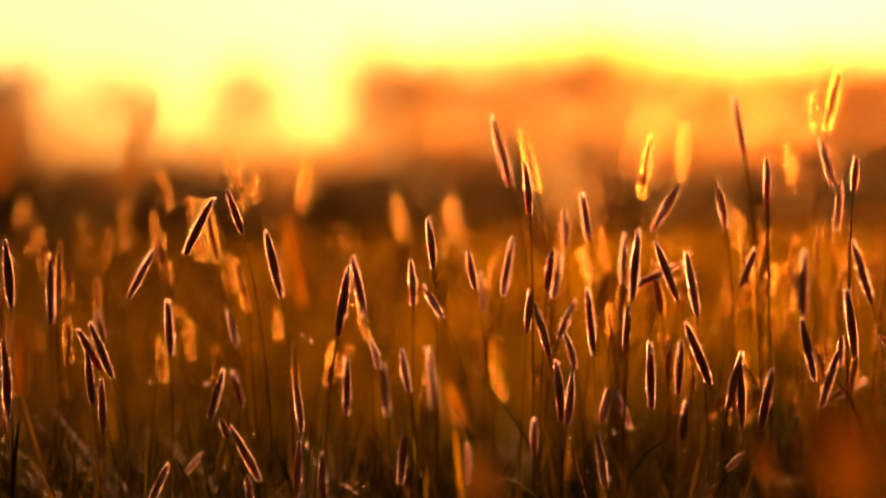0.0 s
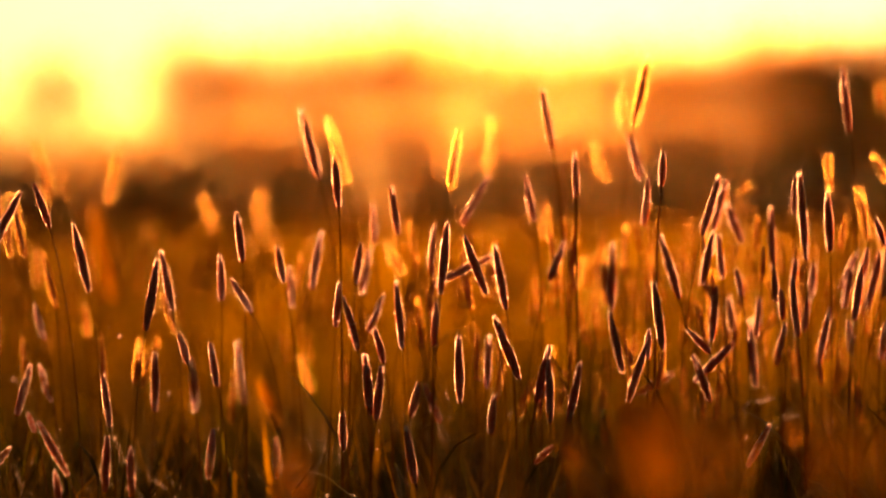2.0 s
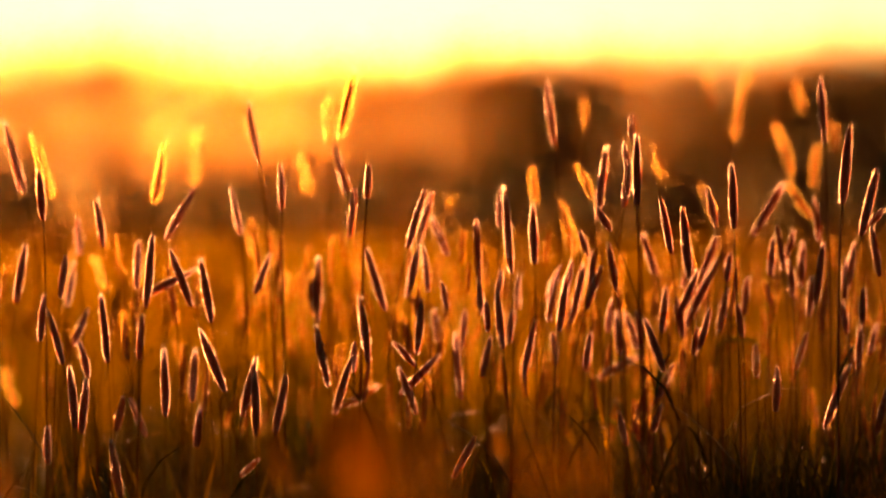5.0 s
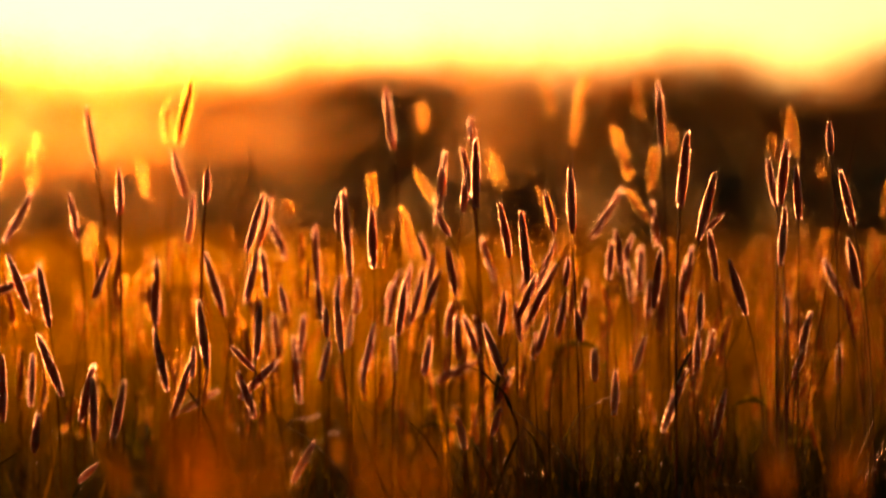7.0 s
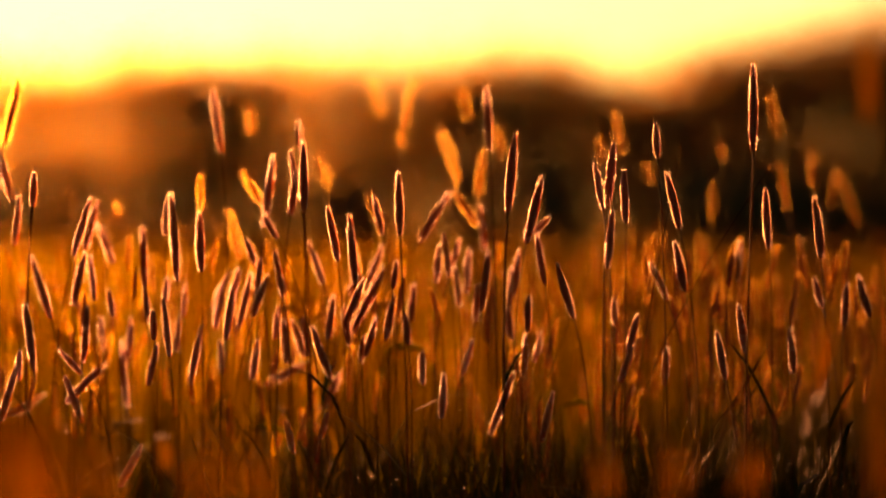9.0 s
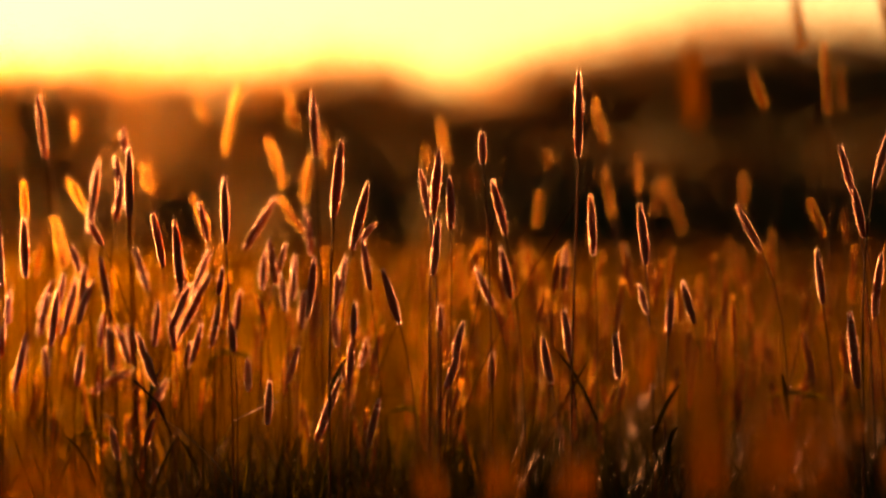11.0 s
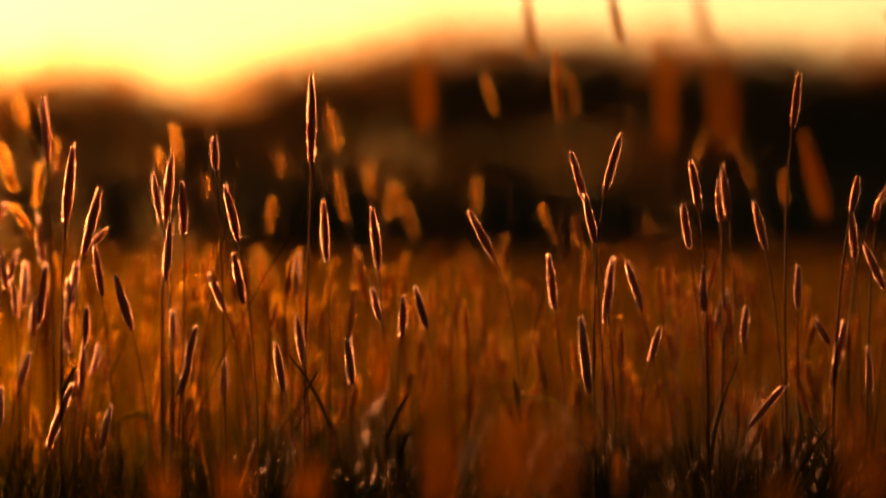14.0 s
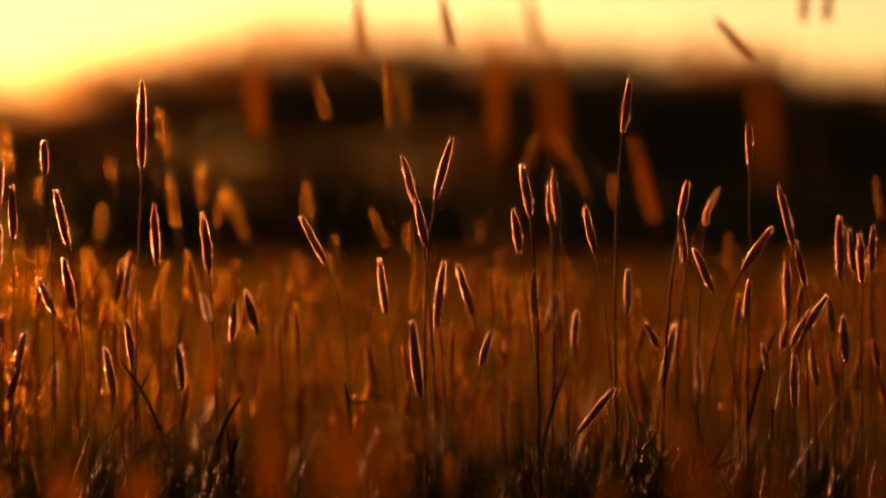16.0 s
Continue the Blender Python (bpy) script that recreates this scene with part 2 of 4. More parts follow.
rng = np.random.default_rng(5)
left, i = 1.5, 0
while left > -34:            # the closed wood
    for row, away in enumerate((212, 219, 227)):
        jitter = rng.uniform(-0.25, 0.25)
        tall = math.tan(radians(skyline(left + jitter))) * away + EYE
        size = tall / 9.8 * (rng.uniform(0.93, 1.0) if row == 0 else rng.uniform(0.8, 0.97))
        plant_at(dark_trees if left < -13.0 else dense_trees if left < -7.0 else open_trees if left < -1.6 else half_trees, i + row, left + jitter + row * 0.3, away, size, rng.uniform(0, 360))
    i += 1
    left -= 0.95
for left in (2.0, 2.9, 3.9, 5.1):   # the wood thins out
    plant_at(half_trees, i, left, 224, math.tan(radians(skyline(left))) * 224 / 10.6, 50 * i)
    i += 1
left, i = 1.7, 0
while left < 12.6:           # the thin stand in front of the sun
    for row, away in enumerate((214, 225)):
        jitter = rng.uniform(-0.2, 0.2)
        tall = math.tan(radians(skyline(left + jitter))) * away + EYE
        plant_at(light_trees, i + row, left + jitter + 0.4 * row, away, tall / 10.0 * rng.uniform(0.88, 1.04), rng.uniform(0, 360))
    i += 1
    left += 0.62
for left, size in ((14.4, 0.96), (16.4, 0.9), (18.0, 0.95), (18.6, 0.88), (20.0, 0.9), (22.5, 1.0), (25.0, 1.0)):
    plant_at(open_trees, i, left, 216, size, 70 * i)
    i += 1
left = 12.8
while left < 27:             # a low thin row farther off
    plant_at(light_trees, i, left, 262 + rng.uniform(-8, 8), rng.uniform(0.55, 0.8), rng.uniform(0, 360))
    i += 1
    left += 0.6
left, i = 28.0, 0
while left > -34:            # shrubs along the whole edge
    for row, away in enumerate((203, 208)):
        jitter = rng.uniform(-0.2, 0.2)
        plant_at(shrubs if left < -6.0 else open_shrubs, i + row, left + jitter + 0.35 * row, away, rng.uniform(0.9, 1.15), rng.uniform(0, 360))
    i += 1
    left -= 0.8

# ---- the meadow ----
def clump_wave(x, y):
    return 0.5 + 0.5 * np.sin(x * 2.1 + 1.3 * np.sin(y * 0.9)) * np.sin(y * 1.7 + 0.8 * np.sin(x * 1.3))


def wedge(rng, count, near, far, half=26.0):
    """Places in front of the camera, spread evenly over the ground between two distances."""
    a = np.radians(rng.uniform(-half, half, count))
    d = np.sqrt(rng.uniform(near ** 2, far ** 2, count))
    return np.stack([np.sin(a) * d, np.cos(a) * d], axis=1), d


def blade_template(bend):
    """A grass leaf of height 1 and half width 1, bent over, tapering to its tip."""
    v, f = [], []
    for u, w in ((0, 0.6), (0.3, 1.0), (0.6, 0.85), (0.85, 0.45)):
        y, z = bend * u ** 2.2, u * (1 - 0.35 * bend * u)
        v += [(-w, y, z), (w, y, z)]
    v.append((0, bend, 1 - 0.35 * bend))
    for i in range(3):
        f.append((2 * i, 2 * i + 1, 2 * i + 3, 2 * i + 2))
    f.append((6, 7, 8))
    return v, f


def blades(rng, xy, height, width):
    groups = []
    kind = rng.integers(0, 4, len(xy))
    for k, bend in enumerate((0.12, 0.3, 0.5, 0.8)):
        sel = kind == k
        n = int(sel.sum())
        w = rng.uniform(0, 2 * math.pi, n)
        tilt = rng.normal(0, 0.22, (n, 2))
        h = height[sel]
        o = np.column_stack([xy[sel], np.full(n, -0.01)])
        ax = np.stack([np.cos(w), np.sin(w), np.zeros(n)], 1) * width[sel][:, None]
        ay = np.stack([-np.sin(w), np.cos(w), np.zeros(n)], 1) * h[:, None]
        az = np.column_stack([tilt, np.ones(n)]) * h[:, None]
        v, f = blade_template(bend)
        groups.append(scatter(v, f, o, ax, ay, az))
    return groups


rng = np.random.default_rng(8)
xy1, d1 = wedge(rng, 5200, 1.15, 2.2)
h1 = np.minimum(rng.uniform(0.10, 0.26, len(d1)), EYE - d1 * 0.085)
xy2, d2 = wedge(rng, 30000, 2.25, 4.2)
sparse = (np.abs(d2 - 2.62) > 0.17) | (rng.uniform(0, 1, len(d2)) < 0.35)
xy2, d2 = xy2[sparse], d2[sparse]
h2 = rng.uniform(0.16, 0.40, len(d2)) * (0.74 + 0.34 * clump_wave(xy2[:, 0] * 3, xy2[:, 1] * 3))
h2 = np.where(d2 < 2.66, h2 * 0.72, h2 * 0.86)
xy3, d3 = wedge(rng, 16000, 4.0, 12.0)
h3 = rng.uniform(0.12, 0.31, len(d3))
xy4, d4 = wedge(rng, 16000, 12.0, 70.0, 30)
h4 = rng.uniform(0.2, 0.38, len(d4))
a5 = rng.uniform(0, 2 * math.pi, 34000)
r5 = 0.6 + 7.4 * rng.uniform(0, 1, 34000) ** 0.8
keep = np.abs((a5 - math.pi / 2 + math.pi) % (2 * math.pi) - math.pi) > 0.45
xy5 = np.stack([np.cos(a5) * r5, np.sin(a5) * r5], 1)[keep]
h5 = rng.uniform(0.1, 0.28, len(xy5))
xy6, d6 = wedge(rng, 5000, 2.72, 3.6, 21.0)    # thick low growth behind the sharp stalks
a8, d8 = np.radians(rng.uniform(0.0, 19.0, 15000)), rng.uniform(2.7, 3.5, 15000)    # and thicker still away from the sun
xy6, d6 = np.concatenate([xy6, np.stack([np.sin(a8) * d8, np.cos(a8) * d8], 1)]), np.concatenate([d6, d8])
h6 = rng.uniform(0.17, 0.32, len(d6)) * (0.8 + 0.25 * clump_wave(xy6[:, 0] * 4, xy6[:, 1] * 3))
xy7, d7 = wedge(rng, 1600, 1.2, 1.75, 20.0)      # loose blades close to the camera, fewer away from the sun
a9, d9 = np.radians(rng.uniform(-9.0, 1.0, 420)), rng.uniform(1.15, 1.6, 420)
xy7, d7 = np.concatenate([xy7, np.stack([np.sin(a9) * d9, np.cos(a9) * d9], 1)]), np.concatenate([d7, d9])
h7 = EYE + d7 * np.tan(np.radians(np.concatenate([rng.uniform(-4.6, -2.8, 1600), rng.uniform(-4.2, -2.2, 420)])))
stay = (xy7[:, 0] < 0.03) | (np.arange(len(d7)) % 5 < 2)
xy7, d7, h7 = xy7[stay], d7[stay], h7[stay]
thick = np.random.default_rng(31)                # thicker green patches, with shade in their leaf colour
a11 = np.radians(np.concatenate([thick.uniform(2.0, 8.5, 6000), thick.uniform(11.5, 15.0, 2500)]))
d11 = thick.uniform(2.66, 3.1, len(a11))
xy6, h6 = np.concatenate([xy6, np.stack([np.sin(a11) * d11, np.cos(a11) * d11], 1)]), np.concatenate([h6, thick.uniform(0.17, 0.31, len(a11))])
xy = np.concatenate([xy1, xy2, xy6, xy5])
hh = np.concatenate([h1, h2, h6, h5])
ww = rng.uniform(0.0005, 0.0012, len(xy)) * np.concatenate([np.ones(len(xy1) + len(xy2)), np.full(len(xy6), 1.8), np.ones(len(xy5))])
tagged(new("meadow_grass", stuff_mesh("meadow_grass", blades(rng, xy, hh, ww), shaded_leaf_mat)),
       "green grass blades at the foot of the stalks, coloured as in shade", "grass", kind="stuff")
xy, hh = np.concatenate([xy3, xy4, xy7]), np.concatenate([h3, h4, h7])
ww = np.concatenate([rng.uniform(0.0015, 0.0035, len(d3)), rng.uniform(0.003, 0.007, len(d4)), rng.uniform(0.0008, 0.002, len(d7))])
xy10, d10 = wedge(rng, 420, 2.75, 3.3, 19.0)     # dry bent blades that catch the sun low behind the sharp stalks
xy, hh = np.concatenate([xy, xy10]), np.concatenate([hh, rng.uniform(0.25, 0.33, len(d10))])
ww = np.concatenate([ww, rng.uniform(0.0018, 0.0034, len(d10))])
tagged(new("dry_meadow_grass", stuff_mesh("dry_meadow_grass", blades(rng, xy, hh, ww), straw_mat)),
       "straw-brown dry grass blades across the meadow", "grass", kind="stuff")


def spike_radius(u):
    return max(0.0, math.sin(math.pi * min(1, u * 0.93 + 0.05))) ** 0.48 * (1.0 - 0.17 * u)


def coarse_head():
    """A small flower spike for the far meadow: five sides, with some bristles."""
    v, f = [], []
    for u, r in ((0, 0.35), (0.15, 0.9), (0.55, 1.0), (0.9, 0.55)):
        v += [(r * math.cos(1.2566 * k), r * math.sin(1.2566 * k), u) for k in range(5)]
    v.append((0, 0, 1))
    for i in range(3):
        for k in range(5):
            f.append((5 * i + k, 5 * i + (k + 1) % 5, 5 * i + 5 + (k + 1) % 5, 5 * i + 5 + k))
    f += [(15 + k, 15 + (k + 1) % 5, 20) for k in range(5)]
    return v, f


def coarse_bristles(n=6):
    v, f = [], []
    for i in range(n):
        w, u = i * 2.4, 0.04 + 0.9 * i / n
        r = 0.9
        c, s = math.cos(w), math.sin(w)
        v += [(c * r - s * 0.07, s * r + c * 0.07, u - 0.008), (c * r + s * 0.07, s * r - c * 0.07, u + 0.008), (c * 1.45, s * 1.45, u + 0.06)]
        f.append((3 * i, 3 * i + 1, 3 * i + 2))
    return v, f


def middle_head():
    v, f = [], []
    sides, rings = 8, 7
    for i in range(rings + 1):
        u = i / rings
        q = spike_radius(u) * 0.84
        v += [(q * math.cos(6.2832 * k / sides), q * math.sin(6.2832 * k / sides), u) for k in range(sides)]
    for i in range(rings):
        for k in range(sides):
            j = (k + 1) % sides
            f.append((i * sides + k, i * sides + j, (i + 1) * sides + j, (i + 1) * sides + k))
    return v, f


def middle_bristles(n=170):
    r = random.Random(12)
    v, f = [], []
    for i in range(n):
        w, u = i * 2.39996, 0.02 + 0.95 * i / n
        q = spike_radius(u) * 0.84
        c, s, twist, out = math.cos(w), math.sin(w), r.uniform(0, math.pi), r.uniform(0.1, 0.26)
        b, bz = 0.07 * math.cos(twist), 0.005 * math.sin(twist)
        v += [(c * q - s * b, s * q + c * b, u - bz), (c * q + s * b, s * q - c * b, u + bz), (c * (q + out), s * (q + out), u + 0.03)]
        f.append((3 * i, 3 * i + 1, 3 * i + 2))
    return v, f


def far_heads(rng, xy, top, head=None, hairs=None):
    n = len(xy)
    lean = np.column_stack([rng.normal(0, 0.2, (n, 2)), np.ones(n)])
    length, radius = rng.uniform(0.028, 0.055, n), rng.uniform(0.0028, 0.0038, n)
    low = np.column_stack([xy, top - length])
    axes = frames_for(lean, rng, radius, length)
    base = np.column_stack([xy - lean[:, :2] * 0.25 * top[:, None], np.full(n, -0.01)])
    stalk = low - base
    saxes = frames_for(stalk, rng, np.full(n, 0.0005), np.linalg.norm(stalk, axis=1))
    tri = [(math.cos(2.094 * k), math.sin(2.094 * k), z) for z in (0, 1) for k in range(3)]
    tf = [(k, (k + 1) % 3, 3 + (k + 1) % 3, 3 + k) for k in range(3)]
    return (scatter(*(head or coarse_head()), low, *axes), scatter(*(hairs or coarse_bristles()), low, *axes), scatter(tri, tf, base, *saxes))


xa, da = wedge(rng, 1000, 3.5, 6.5)
# the nearer ones stand behind the sharp stalks
near_left = np.radians(np.concatenate([rng.uniform(-5.0, 8.0, 150), rng.uniform(-20, 20, 180), rng.uniform(-19, -4, 260)]))
near_away = rng.uniform(2.85, 3.9, 590)
xn = np.stack([-np.sin(near_left) * near_away, np.cos(near_left) * near_away], 1)
xb, db = wedge(rng, 1000, 5.5, 12.0)
xc, dc = wedge(rng, 2200, 12.0, 60.0, 28)
xy = np.concatenate([xa, xb, xc])
dd = np.concatenate([da, db, dc])
tops = rng.uniform(0.26, 0.43, len(dd)) + 0.03 * clump_wave(xy[:, 0] * 0.7, xy[:, 1] * 0.4)
spikes, bristles, stalks = far_heads(rng, xy, tops)
spikes_n, bristles_n, stalks_n = far_heads(rng, xn, rng.uniform(0.27, 0.425, len(xn)), middle_head(), middle_bristles())
tagged(new("meadow_spikes", stuff_mesh("meadow_spikes", [spikes_n], spikelet_mat)),
       "brown grass flower spikes behind the front stalks", "grass", kind="stuff")
tagged(new("meadow_flower_heads", stuff_mesh("meadow_flower_heads", [spikes], meadow_head_mat)),
       "straw-brown grass flower heads across the far meadow", "grass", kind="stuff")
tagged(new("meadow_bristles", stuff_mesh("meadow_bristles", [bristles, bristles_n], meadow_bristle_mat)),
       "pale backlit bristles of the far flower heads", "grass", kind="stuff")
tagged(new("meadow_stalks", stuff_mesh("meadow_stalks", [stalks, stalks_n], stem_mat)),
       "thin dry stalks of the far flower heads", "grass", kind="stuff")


# ---- foxtail stalks ----
def spike_mesh(seed):
    """The flower spike, 1 long and 1 in radius: a core with overlapping spikelet scales."""
    r = random.Random(seed)
    v, f = [], []
    sides, rings = 9, 9
    bow = r.uniform(-0.5, 0.5)
    for i in range(rings + 1):
        u = i / rings
        q = spike_radius(u) * 0.89
        for k in range(sides):
            w = 2 * math.pi * k / sides
            v.append((q * math.cos(w) + bow * u * u, q * math.sin(w), u))
    for i in range(rings):
        for k in range(sides):
            j = (k + 1) % sides
            f.append((i * sides + k, i * sides + j, (i + 1) * sides + j, (i + 1) * sides + k))
    f.append(tuple(range(sides - 1, -1, -1)))
    for i in range(120):
        u = 0.01 + 0.93 * i / 120
        w = i * 2.39996 + r.uniform(-0.25, 0.25)
        q, q2 = spike_radius(u) * 0.85, spike_radius(min(1, u + 0.05)) * r.uniform(0.91, 0.97)
        c, s, b, du = math.cos(w), math.sin(w), 0.2, r.uniform(0.055, 0.085)
        x0, x1 = bow * u * u, bow * (u + du) ** 2
        n = len(v)
        v += [(c * q + x0, s * q, u), (c * q2 - s * b + x0, s * q2 + c * b, u + du * 0.45),
              (c * (q2 * 1.06) + x1, s * (q2 * 1.06), u + du), (c * q2 + s * b + x0, s * q2 - c * b, u + du * 0.45)]
        f.append((n, n + 1, n + 2, n + 3))
    return mesh_of("seed_head", v, f, [spikelet_mat]), bow


def bristle_mesh(seed, bow, fluffy=False):
    """Fine pale awns that stand off the spike on all sides; longer and closer on a fluffy one."""
    r = random.Random(seed)
    v, f = [], []
    count = 480 if fluffy else 680
    tufts = [0.26 * r.random() ** 2.2 for _ in range(217)]      # the awns of one spikelet are of one length
    for i in range(count):
        u = 0.01 + 0.97 * i / count
        w = i * 2.39996 + r.uniform(-0.3, 0.3)
        q = spike_radius(min(u, 0.985)) * 0.92
        out, up = r.uniform(0.04, 0.10) + tufts[int(u * 30) * 7 + int(w / 0.898) % 7], r.uniform(0.008, 0.03)
        if u > 0.9:
            up += (u - 0.9) * 0.4
        if fluffy:
            out += 0.17
        twist = r.uniform(0, math.pi)
        b, bz = 0.02 * math.cos(twist), 0.002 * math.sin(twist)
        c, s = math.cos(w), math.sin(w)
        x0 = bow * u * u
        n = len(v)
        v += [(c * q - s * b + x0, s * q + c * b, u - bz), (c * q + s * b + x0, s * q - c * b, u + bz),
              (c * (q + out) + x0, s * (q + out), u + up)]
        f.append((n, n + 1, n + 2))
    return mesh_of("bristles", v, f, [fluff_mat if fluffy else bristle_mat])


head_kinds = []
for k in range(7):
    body, bow = spike_mesh(100 + k)
    head_kinds.append((body, bristle_mesh(200 + k, bow), bristle_mesh(400 + k, bow, True)))
young_heads = []
for k in range(3):
    young_heads.append(spike_mesh(300 + k)[0])
    young_heads[-1].materials[0] = young_mat
leaf_kinds = []
for k, bend in enumerate((0.35, 0.6, 0.9, 0.2)):
    bv, bf = blade_template(bend)
    leaf_kinds.append(mesh_of("leaf", bv, bf, [shaded_leaf_mat]))
dice = random.Random(77)


def foxtail(x, y, z, length, lean):
    """One flowering stalk. x, y, z: where the spike begins; its length; lean: degrees to the right as seen from the meadow's path."""
    away = math.hypot(x, y)
    side = Vector((y / away, -x / away, 0))
    back = Vector((x / away, y / away, 0))
    a = radians(lean)
    tip = (side * math.sin(a) + Vector((0, 0, math.cos(a))) + back * dice.uniform(-0.12, 0.12)).normalized()
    low = Vector((x, y, z))
    foot = low - side * (math.sin(max(-1.0, min(1.0, a))) * z * dice.uniform(0.05, 0.22)) + back * dice.uniform(-0.05, 0.05)
    foot.z = 0.0
    if abs(lean) >= 22:
        ob = tagged(new("drooping_foxtail"), "brown foxtail grass spike leaning over on a bent stalk", "grass", "leaning foxtail stalks")
    elif z > 0.44:
        ob = tagged(new("tall_foxtail"), "tall upright foxtail grass spike above the meadow", "grass", "tall foxtail stalks")
    elif z < 0.36:
        ob = tagged(new("short_foxtail"), "short foxtail grass spike low among the green blades", "grass", "short foxtail stalks")
    else:
        ob = tagged(new("foxtail_stalk"), "dark brown foxtail grass spike with pale backlit bristles", "grass", "flowering foxtail stalks")
    ob.location = foot
    thick = dice.uniform(0.55, 1.0) * (1.6 if z > 0.43 and away > 2.4 else 1.0) * (0.4 if away < 2.2 else 0.5 if away > 2.95 else 1.0)
    path = bezier(Vector((0, 0, -0.01)), Vector((dice.uniform(-0.01, 0.01), 0, z * 0.55)), low - foot - tip * z * 0.16, low - foot, 9)
    v, f = tube(path, [(0.0009 - 0.0004 * i / 9) * thick for i in range(10)], 6)
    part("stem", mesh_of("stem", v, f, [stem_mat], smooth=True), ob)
    body, awns, fluff = head_kinds[dice.randrange(7)]
    radius = min(0.0039, 0.0025 + 0.024 * length) * dice.uniform(0.92, 1.08)
    turn = tip.to_track_quat("Z", "Y").to_matrix().to_4x4() @ Matrix.Rotation(dice.uniform(0, 6.28), 4, "Z")
    head = part("seed_head", body, ob, "dark maroon-brown flower spike")
    head.matrix_basis = Matrix.Translation(low - foot) @ turn @ Matrix.Diagonal((radius, radius, length, 1))
    if away > 2.98:
        part("bristles", fluff, head, "golden fluffy bristles")
    elif away > 2.25:
        part("bristles", awns, head, "pale straw bristles")
    else:
        head.data = young_heads[dice.randrange(3)]
        head["label"] = "young orange-brown flower spike with few bristles"
    if dice.random() < 0.65 and away > 2.3:
        u = dice.uniform(0.25, 0.6)
        at = path[int(u * 9)]
        leaf = part("leaf", leaf_kinds[dice.randrange(4)], ob, "narrow green leaf blade")
        size = dice.uniform(0.05, 0.10)
        leaf.matrix_basis = (Matrix.Translation(at) @ Matrix.Rotation(dice.uniform(0, 6.28), 4, "Z") @ Matrix.Rotation(dice.uniform(-0.7, -0.2), 4, "X")
                             @ Matrix.Diagonal((0.0018, size, size, 1)))
    return ob


foxtail(-0.804, 2.451, 0.359, 0.0482, -4)
foxtail(-1.059, 3.231, 0.411, 0.0346, 23)
foxtail(-1.102, 3.427, 0.385, 0.0581, -7)
foxtail(-0.970, 3.049, 0.372, 0.0451, -6)
foxtail(-0.920, 2.960, 0.349, 0.0338, 2)
foxtail(-1.311, 4.305, 0.366, 0.0599, -5)
foxtail(-0.492, 1.680, 0.434, 0.0500, 11)
foxtail(-0.549, 1.662, 0.434, 0.0411, 6)
foxtail(-0.958, 3.262, 0.390, 0.0477, 0)
foxtail(-0.916, 3.274, 0.430, 0.0398, -21)
foxtail(-0.838, 2.985, 0.368, 0.0610, -15)
foxtail(-0.769, 2.626, 0.362, 0.0418, 26)
foxtail(-0.835, 3.089, 0.384, 0.0591, -13)
foxtail(-0.772, 2.899, 0.386, 0.0550, -11)
foxtail(-0.709, 2.569, 0.396, 0.0468, 25)
foxtail(-0.658, 2.540, 0.411, 0.0344, -17)
foxtail(-0.852, 3.292, 0.432, 0.0625, -12)
foxtail(-0.938, 3.682, 0.440, 0.0358, -5)
foxtail(-0.620, 2.504, 0.366, 0.0496, -13)
foxtail(-0.753, 3.110, 0.427, 0.0560, 10)
foxtail(-0.456, 1.896, 0.375, 0.0513, -11)
foxtail(-0.862, 3.289, 0.353, 0.0373, -4)
foxtail(-0.843, 2.667, 0.341, 0.0544, 0)
foxtail(-0.599, 2.683, 0.348, 0.0463, -12)
foxtail(-0.582, 2.517, 0.338, 0.0516, 11)
foxtail(-0.785, 3.718, 0.398, 0.0462, -15)
foxtail(-1.008, 4.386, 0.380, 0.0282, 0)
foxtail(-0.760, 3.825, 0.385, 0.0612, 3)
foxtail(-0.524, 2.579, 0.386, 0.0372, -5)
foxtail(-0.559, 2.673, 0.356, 0.0342, -1)
foxtail(-0.514, 2.564, 0.350, 0.0289, -32)
foxtail(-0.498, 2.604, 0.371, 0.0276, -12)
foxtail(-0.547, 2.895, 0.345, 0.0346, -2)
foxtail(-0.526, 2.907, 0.449, 0.0600, -16)
foxtail(-0.529, 3.055, 0.446, 0.0607, -16)
foxtail(-0.457, 2.602, 0.426, 0.0365, -4)
foxtail(-0.518, 2.826, 0.361, 0.0477, 8)
foxtail(-0.479, 2.900, 0.398, 0.0314, -4)
foxtail(-0.440, 2.773, 0.405, 0.0380, -7)
foxtail(-0.456, 2.671, 0.368, 0.0320, 5)
foxtail(-0.489, 2.899, 0.357, 0.0371, 7)
foxtail(-0.498, 3.161, 0.366, 0.0325, -23)
foxtail(-0.428, 2.969, 0.440, 0.0522, 9)
foxtail(-0.461, 3.470, 0.463, 0.0549, 6)
foxtail(-0.408, 2.897, 0.412, 0.0470, 29)
foxtail(-0.334, 2.905, 0.474, 0.0497, -11)
foxtail(-0.301, 2.774, 0.434, 0.0357, -0)
foxtail(-0.339, 2.820, 0.415, 0.0374, -10)
foxtail(-0.395, 3.377, 0.395, 0.0346, 4)
foxtail(-0.340, 3.383, 0.453, 0.0360, -17)
foxtail(-0.276, 2.987, 0.494, 0.0595, 12)
foxtail(-0.305, 3.185, 0.501, 0.0349, -2)
foxtail(-0.267, 2.958, 0.449, 0.0410, -16)
foxtail(-0.255, 2.843, 0.412, 0.0403, 8)
foxtail(-0.228, 2.689, 0.442, 0.0261, 5)
foxtail(-0.382, 2.606, 0.362, 0.0538, 5)
foxtail(-0.425, 2.845, 0.372, 0.0383, 3)
